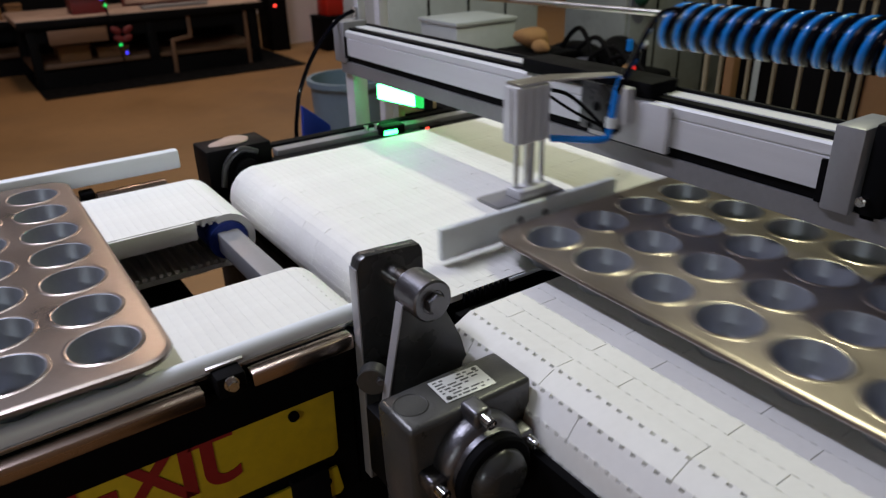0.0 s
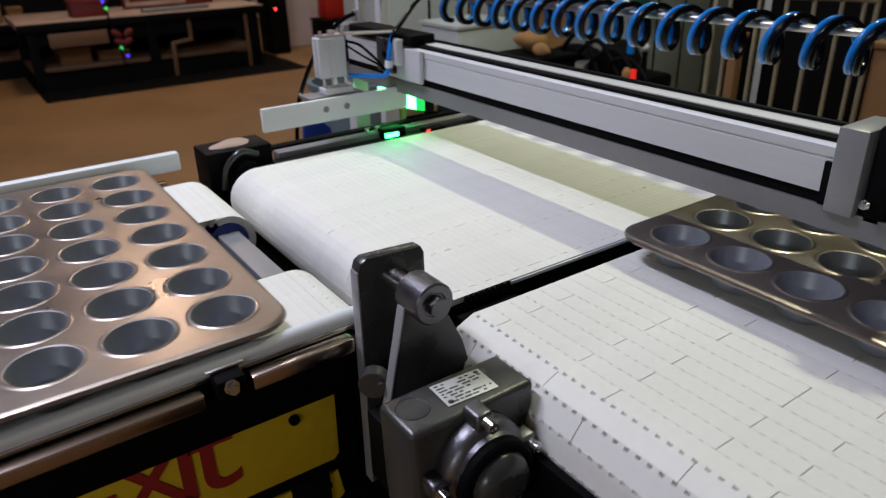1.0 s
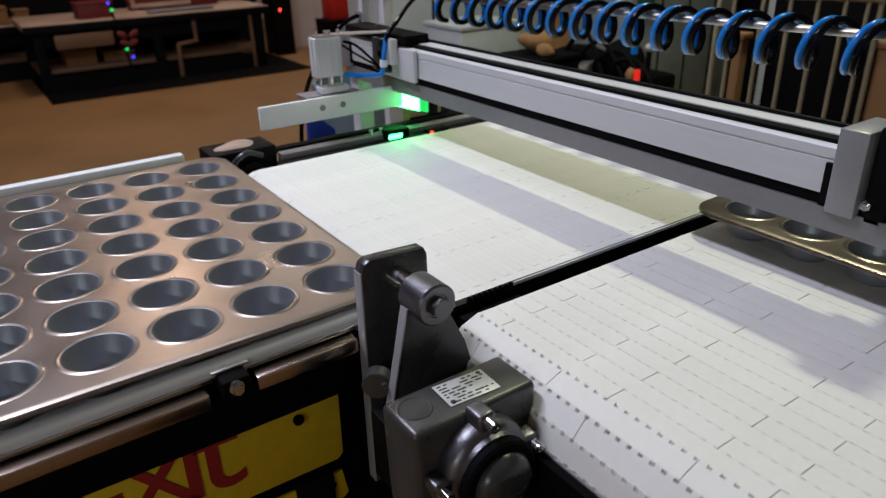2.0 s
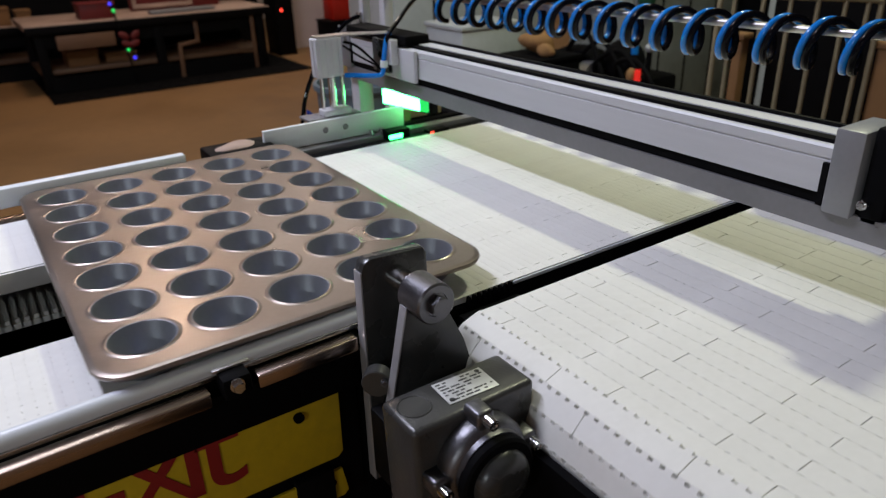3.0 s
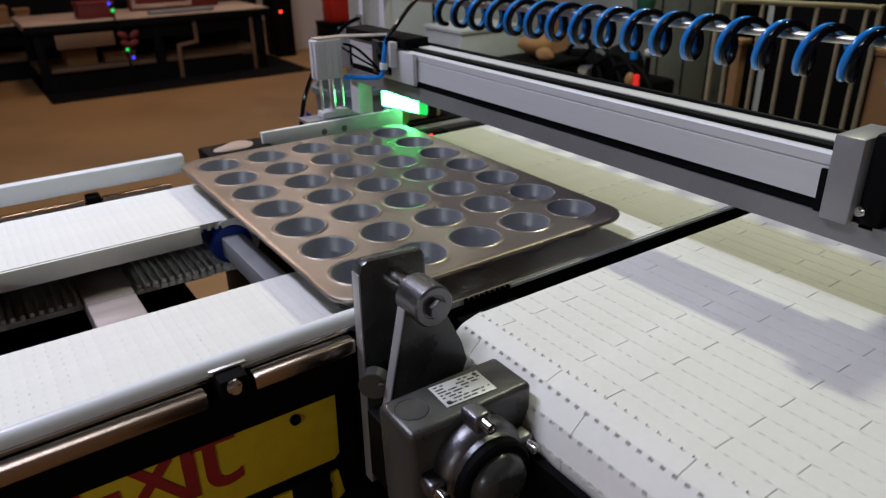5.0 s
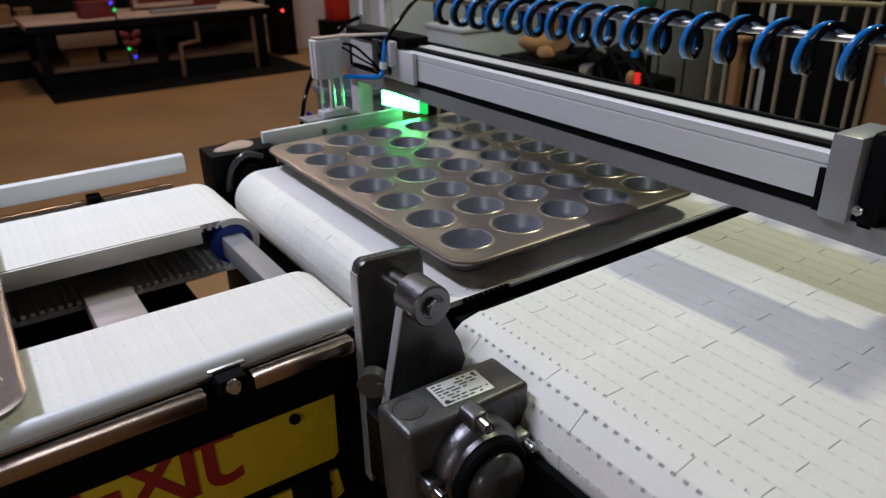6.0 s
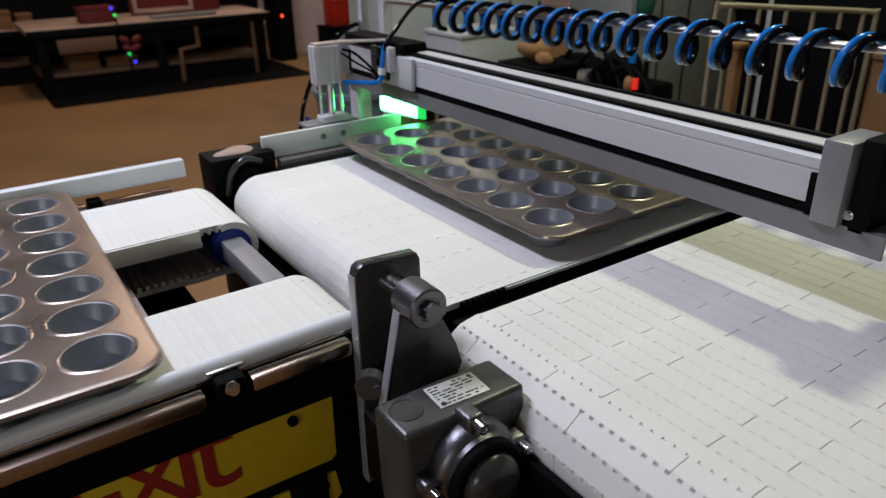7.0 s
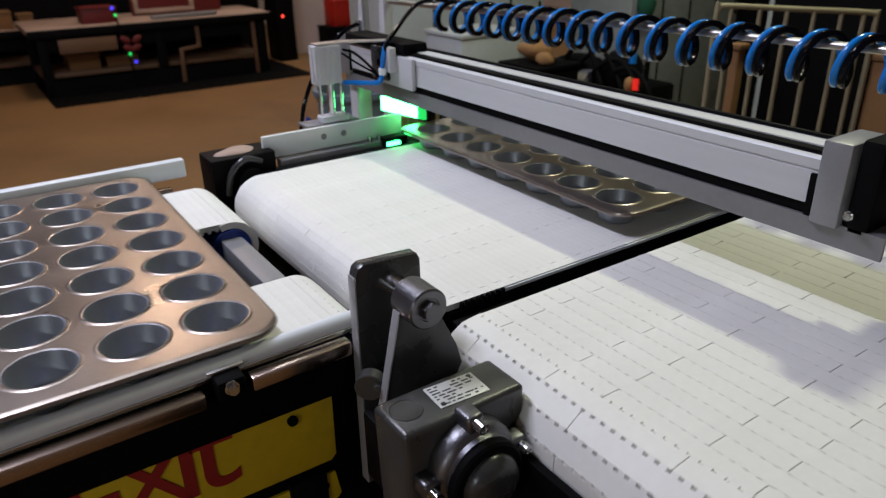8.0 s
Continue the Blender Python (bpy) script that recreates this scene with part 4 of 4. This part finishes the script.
crate("cardboard_box", (0.02, 7.5, 0.52), (0.42, 7.8, 0.66), M_card, "brown cardboard box on the bench")
crate("cardboard_box", (0.47, 7.5, 0.52), (0.60, 7.7, 0.63), M_card, "small brown cardboard box on the bench")
crate("equipment_case", (-1.6, 7.5, 0.52), (-0.8, 7.9, 0.9), M_dark, "dark equipment case on the bench", "case")
slab("wall_partition", (3.15, 7.4, 0), (4.1, 7.6, 4.2), M_wall, "pinkish pale plastered pier at the rear", "wall")
slab("wall_screen", (-6, 8.2, 0), (3.15, 8.3, 4.2), M_dark, "dark curtain wall behind the benches", "wall")
crate("tool_cabinet", (3.35, 6.6, 0), (4.0, 6.95, 0.34), M_black, "black tool cabinet on the floor", "cabinet")
crate("tool_case", (3.42, 6.65, 0.365), (3.95, 6.9, 0.62), M_redp, "red tool case on the black cabinet", "tool case")
crate("shelf_unit", (2.9, 7.0, 0), (3.1, 7.35, 1.2), M_dark, "dark shelf unit beside the pier", "shelf unit")
# small coloured lamps hanging before the bench
for (x, z, m, lbl) in ((1.13, 0.74, M_bluel, "blue"), (1.15, 0.68, M_fairy, "green"), (1.19, 0.40, M_bluel, "blue"), (1.21, 0.335, M_fairy, "green"), (1.25, 0.26, M_bluel, "blue"), (2.96, 0.484, M_redl, "red")):
    y = 6.985 if lbl == "red" else 6.40
    t = thing("fairy_light", (x, y, z), lbl + " glowing fairy light on a dark wire", "light")
    bm = bmesh.new()
    bmesh.ops.create_icosphere(bm, subdivisions=2, radius=0.016, matrix=Matrix.Translation((x, y, z)))
    part("bulb", bm, m, t)
    part("wire", C((x, y + 0.01, z), (x, y + 0.01, z + 0.05), 0.006, 8), M_black, t)
t = thing("light_string", (1.2, 6.42, 0.0), "dark wire string of fairy lights by the bench", "wire")
part("wire", C((1.245, 6.416, 0.0), (1.12, 6.416, 0.86), 0.008, 8), M_dark, t)

# ---- right rear: rack of bent tubes, cabinets, boxes ----
rack = thing("tube_rack", (1.8, 0.42, 0), "beige bent tube rack behind the gantry", "rack")
ra, rb = Vector((1.715, 0.603, 0)), Vector((2.085, 0.331, 0))
bm = bmesh.new()
pts = [ra + Vector((0, 0, 0.02)), ra + Vector((0, 0, 0.6)), ra + Vector((0, 0, 1.085)), ra.lerp(rb, 0.02) + Vector((0, 0, 1.112)), ra.lerp(rb, 0.06) + Vector((0, 0, 1.12)), ra.lerp(rb, 0.5) + Vector((0, 0, 1.108)), ra.lerp(rb, 0.94) + Vector((0, 0, 1.096)), ra.lerp(rb, 0.99) + Vector((0, 0, 1.085)), rb + Vector((0, 0, 1.06)), rb + Vector((0, 0, 0.6)), rb + Vector((0, 0, 0.02))]
sweep(bm, curve_points(pts, 5), 0.0082, 12)
part("hoop", bm, M_pvc, rack)
for f in (0.09, 0.27, 0.44, 0.61, 0.78, 0.92):
    p = ra.lerp(rb, f)
    part("upright", C((p.x, p.y, 0.02), (p.x, p.y, 1.118 - 0.026 * f), 0.0068, 12), M_pvc, rack)
part("base", B((1.55, 0.29, 0.0), (2.15, 0.69, 0.03)), M_dark, rack)


def cabinet(lo, hi, mat, label):
    t = thing("cabinet", ((lo[0] + hi[0]) / 2, (lo[1] + hi[1]) / 2, 0), label, "cabinet")
    part("body", B(lo, hi, 0.006), mat, t)
    part("door", B((lo[0] + 0.02, lo[1] - 0.016, lo[2] + 0.05), (hi[0] - 0.02, lo[1] - 0.001, hi[2] - 0.03), 0.003), mat, t)
    for k in range(1, 4):
        x = lo[0] + (hi[0] - lo[0]) * k / 4
        part("seam", B((x - 0.008, lo[1] - 0.0185, lo[2] + 0.06), (x + 0.008, lo[1] - 0.0165, hi[2] - 0.04)), M_dark, t, "dark seam between door leaves")
    part("handle", B((hi[0] - 0.06, lo[1] - 0.03, (lo[2] + hi[2]) / 2 - 0.05), (hi[0] - 0.045, lo[1] - 0.017, (lo[2] + hi[2]) / 2 + 0.05), 0.003), M_black, t)
    return t


cabinet((1.95, 2.9, 0.0), (3.1, 3.4, 1.7), M_panel, "pale green-grey steel cabinet")
cabinet((3.15, 2.2, 0.0), (4.15, 2.7, 1.7), M_door, "dim green-grey steel cabinet beside dark stock")
cabinet((3.55, 1.2, 0.0), (3.95, 1.6, 1.6), M_panel, "pale grey steel cabinet with marks")
crate("equipment_case", (1.80, 2.0, 0.5), (2.15, 2.3, 0.87), M_panel, "pale grey equipment case on a trolley", "case")
pile = thing("machine", (2.3, 1.55, 0.40), "black dismantled machine with loose cables on a trolley", "machine")
part("housing", B((2.2, 1.42, 0.401), (2.62, 1.92, 0.66), 0.02), M_black, pile)
part("shoulder", lump(bmesh.new(), (2.3, 1.72, 0.70), (0.10, 0.17, 0.09), (0, 0, 12), 3), M_black, pile)
part("shoulder", lump(bmesh.new(), (2.34, 1.50, 0.73), (0.09, 0.11, 0.10), (0, 0, -20), 5), M_black, pile)
part("gear_wheel", C((2.26, 1.60, 0.66), (2.26, 1.66, 0.66), 0.075, 28), M_grey, pile, "grey flat wheel")
part("stalk", C((2.30, 1.332, 0.55), (2.30, 1.332, 0.81), 0.012, 12), M_black, pile)
part("stalk_base", B((2.24, 1.28, 0.401), (2.36, 1.42, 0.56), 0.008), M_black, pile)
part("knob", lump(bmesh.new(), (2.30, 1.332, 0.82), (0.019, 0.019, 0.019), seed=2, rough=0.02), M_panel, pile, "pale round knob")
part("cap", C((2.28, 1.395, 0.79), (2.28, 1.395, 0.835), 0.016, 14), M_hose, pile, "blue cap")
for k, (y0, y1, z1) in enumerate(((1.80, 1.52, 0.86), (1.70, 1.40, 0.83), (1.58, 1.30, 0.80), (1.46, 1.24, 0.77))):
    bm = bmesh.new()
    sweep(bm, curve_points([(2.26, y0, 0.62), (2.22, y0 - 0.02, 0.72 + 0.01 * k), (2.24, (y0 + y1) / 2, z1), (2.22, y1, 0.70), (2.24, y1 - 0.02, 0.56)], 8), 0.011)
    part("cable", bm, M_black, pile, "thick black cable")
sack = thing("sack", (2.0, 1.69, 0.78), "crumpled brown sack lying on the black case", "sack")
part("body", lump(bmesh.new(), (2.03, 1.75, 0.828), (0.06, 0.085, 0.048), (0, 0, 20), 7, 0.2), M_sack, sack)
part("neck", lump(bmesh.new(), (2.0, 1.65, 0.808), (0.03, 0.04, 0.03), (0, 0, 20), 8, 0.2), M_sack, sack)
crate("equipment_case", (1.92, 1.60, 0.5), (2.16, 1.86, 0.76), M_black, "black equipment case on a trolley", "case")
pouch = thing("pouch", (3.1, 2.16, 0.9), "dark green cloth pouch hanging on the cabinet door", "pouch")
part("body", lump(bmesh.new(), (3.19, 2.13, 0.93), (0.06, 0.05, 0.10), (0, 0, 0), 9, 0.08), M_pouch, pouch)
part("strap", C((3.19, 2.15, 1.0), (3.19, 2.17, 1.18), 0.008, 8), M_black, pouch)
crate("cardboard_box", (2.10, 0.22, 0.03), (2.14, 0.325, 0.96), M_card, "tall flat brown cardboard box on the floor")
crate("cardboard_box", (2.02, 0.715, 0.0), (2.06, 0.75, 0.95), M_card, "tall brown cardboard box on the floor")
hand_lamp = thing("warning_lamp", (2.2, 1.31, 0.40), "small red warning lamp with an orange base on the trolley", "lamp")
part("stem", C((2.2, 1.31, 0.401), (2.2, 1.31, 0.69), 0.012, 12), M_black, hand_lamp)
part("lens", C((2.2, 1.30, 0.70), (2.2, 1.30, 0.745), 0.013, 18), M_lamp, hand_lamp, "glowing red lens")
part("base", lump(bmesh.new(), (2.2, 1.335, 0.715), (0.022, 0.022, 0.034), seed=4, rough=0.08), M_sack, hand_lamp, "orange-brown base")
tr = thing("trolley", (2.3, 1.95, 0), "dark steel trolley with cases on it", "trolley")
part("deck", B((1.75, 1.95, 0.46), (2.4, 2.35, 0.50), 0.004), M_dark, tr)
part("deck", B((2.15, 1.38, 0.36), (2.8, 1.94, 0.40), 0.004), M_dark, tr)
for x, y, h in ((1.8, 2.0, 0.46), (2.35, 2.3, 0.46), (1.8, 2.3, 0.46), (2.75, 1.42, 0.36), (2.2, 1.42, 0.36), (2.75, 1.9, 0.36)):
    part("leg", B((x - 0.02, y - 0.02, 0), (x + 0.02, y + 0.02, h)), M_dark, tr)
crate("stock_stack", (2.18, -0.6, 0.0), (3.2, 0.72, 1.5), M_black, "dark stacked stock behind the rack", "stock")
slab("wall_divider", (4.2, -2.0, 0), (4.3, 3.2, 2.6), M_dark, "dark partition behind the cabinets", "wall")


# ---- what moves ----
def carriage_shift(t):
    ts = (0, 0.1, 0.2, 0.3, 0.4, 0.5, 0.6, 0.7, 0.8, 0.9, 1.0, 1.2, 1.5, 8.0)
    ds = (-0.655, -0.688, -0.648, -0.588, -0.522, -0.448, -0.366, -0.28, -0.185, -0.095, -0.036, -0.006, 0, 0)
    return float(np.interp(t, ts, ds))


def lane_run(ts, xs, t):
    return float(np.interp(t, ts, xs))


def motions():
    steps = [k * 0.1 for k in range(81)]
    xb = ((0, 1.0, 3.0, 3.5, 4.5, 4.8, 6.0, 6.5, 8.0), (-0.459, -0.333, -0.065, 0.0, 0.127, 0.168, 0.371, 0.455, 0.680))
    walk(pan_b, [(t, pose(lane_run(*xb, t), 0, BELT)) for t in steps[::2] + [8.0] if t <= 8.0])
    walk(pan_c, [(t, pose(-0.343 + 0.128 * (t - 8.0), 0, BELT)) for t in steps[::4]])
    ya = ((0, 0.1, 0.2, 0.3, 8), (-0.6244, -0.673, -0.701, -0.716, -0.716))
    xa = ((0, 0.2, 3.44, 8.0), (0.456, 0.474, 0.979, 0.979))
    walk(pan_a, [(t, pose(lane_run(*xa, t), lane_run(*ya, t), BELT)) for t in steps[:10] + steps[10::5]])
    keys = steps[:16] + [2.0, 4.0, 6.0, 8.0]
    walk(pusher, [(t, pose(0.49, PK + carriage_shift(t), 1.0)) for t in keys])
    b0 = Vector(blade.location)
    up = ((0, 0.1, 0.2, 0.3, 2.0, 2.4, 8), (0, 0, 0.022, 0.048, 0.048, 0, 0))
    walk(blade, [(t, pose(b0.x, b0.y, b0.z + lane_run(*up, t))) for t in steps[:5] + [1.9, 2.0, 2.1, 2.2, 2.3, 2.4, 2.6, 5.0, 8.0]])
    h0 = Vector(black_hose.location)
    walk(black_hose, [(t, pose(h0.x, h0.y, h0.z, 0, 0, 19 * carriage_shift(t))) for t in keys])
    for k, ob in enumerate(COIL):
        f = k / (COIL_N - 1)
        rows = []
        for t in keys:
            start = PK + 1.18 * carriage_shift(t) + 0.258
            rows.append((t, pose(0, start + (NEAR - 0.15 - start) * f - 0.2, 0)))
        walk(ob, rows)
    for ob, loop, s0, y0, base, speed in ROWS:
        rows = []
        for k in range(41):
            t = k * 0.2
            x, z, a = loop.at(s0 + speed * t)
            rows.append((t, Matrix.Translation(Vector((x, y0, z)) - base) @ Matrix.Rotation(radians(a), 4, "Y")))
        walk(ob, rows)


motions()
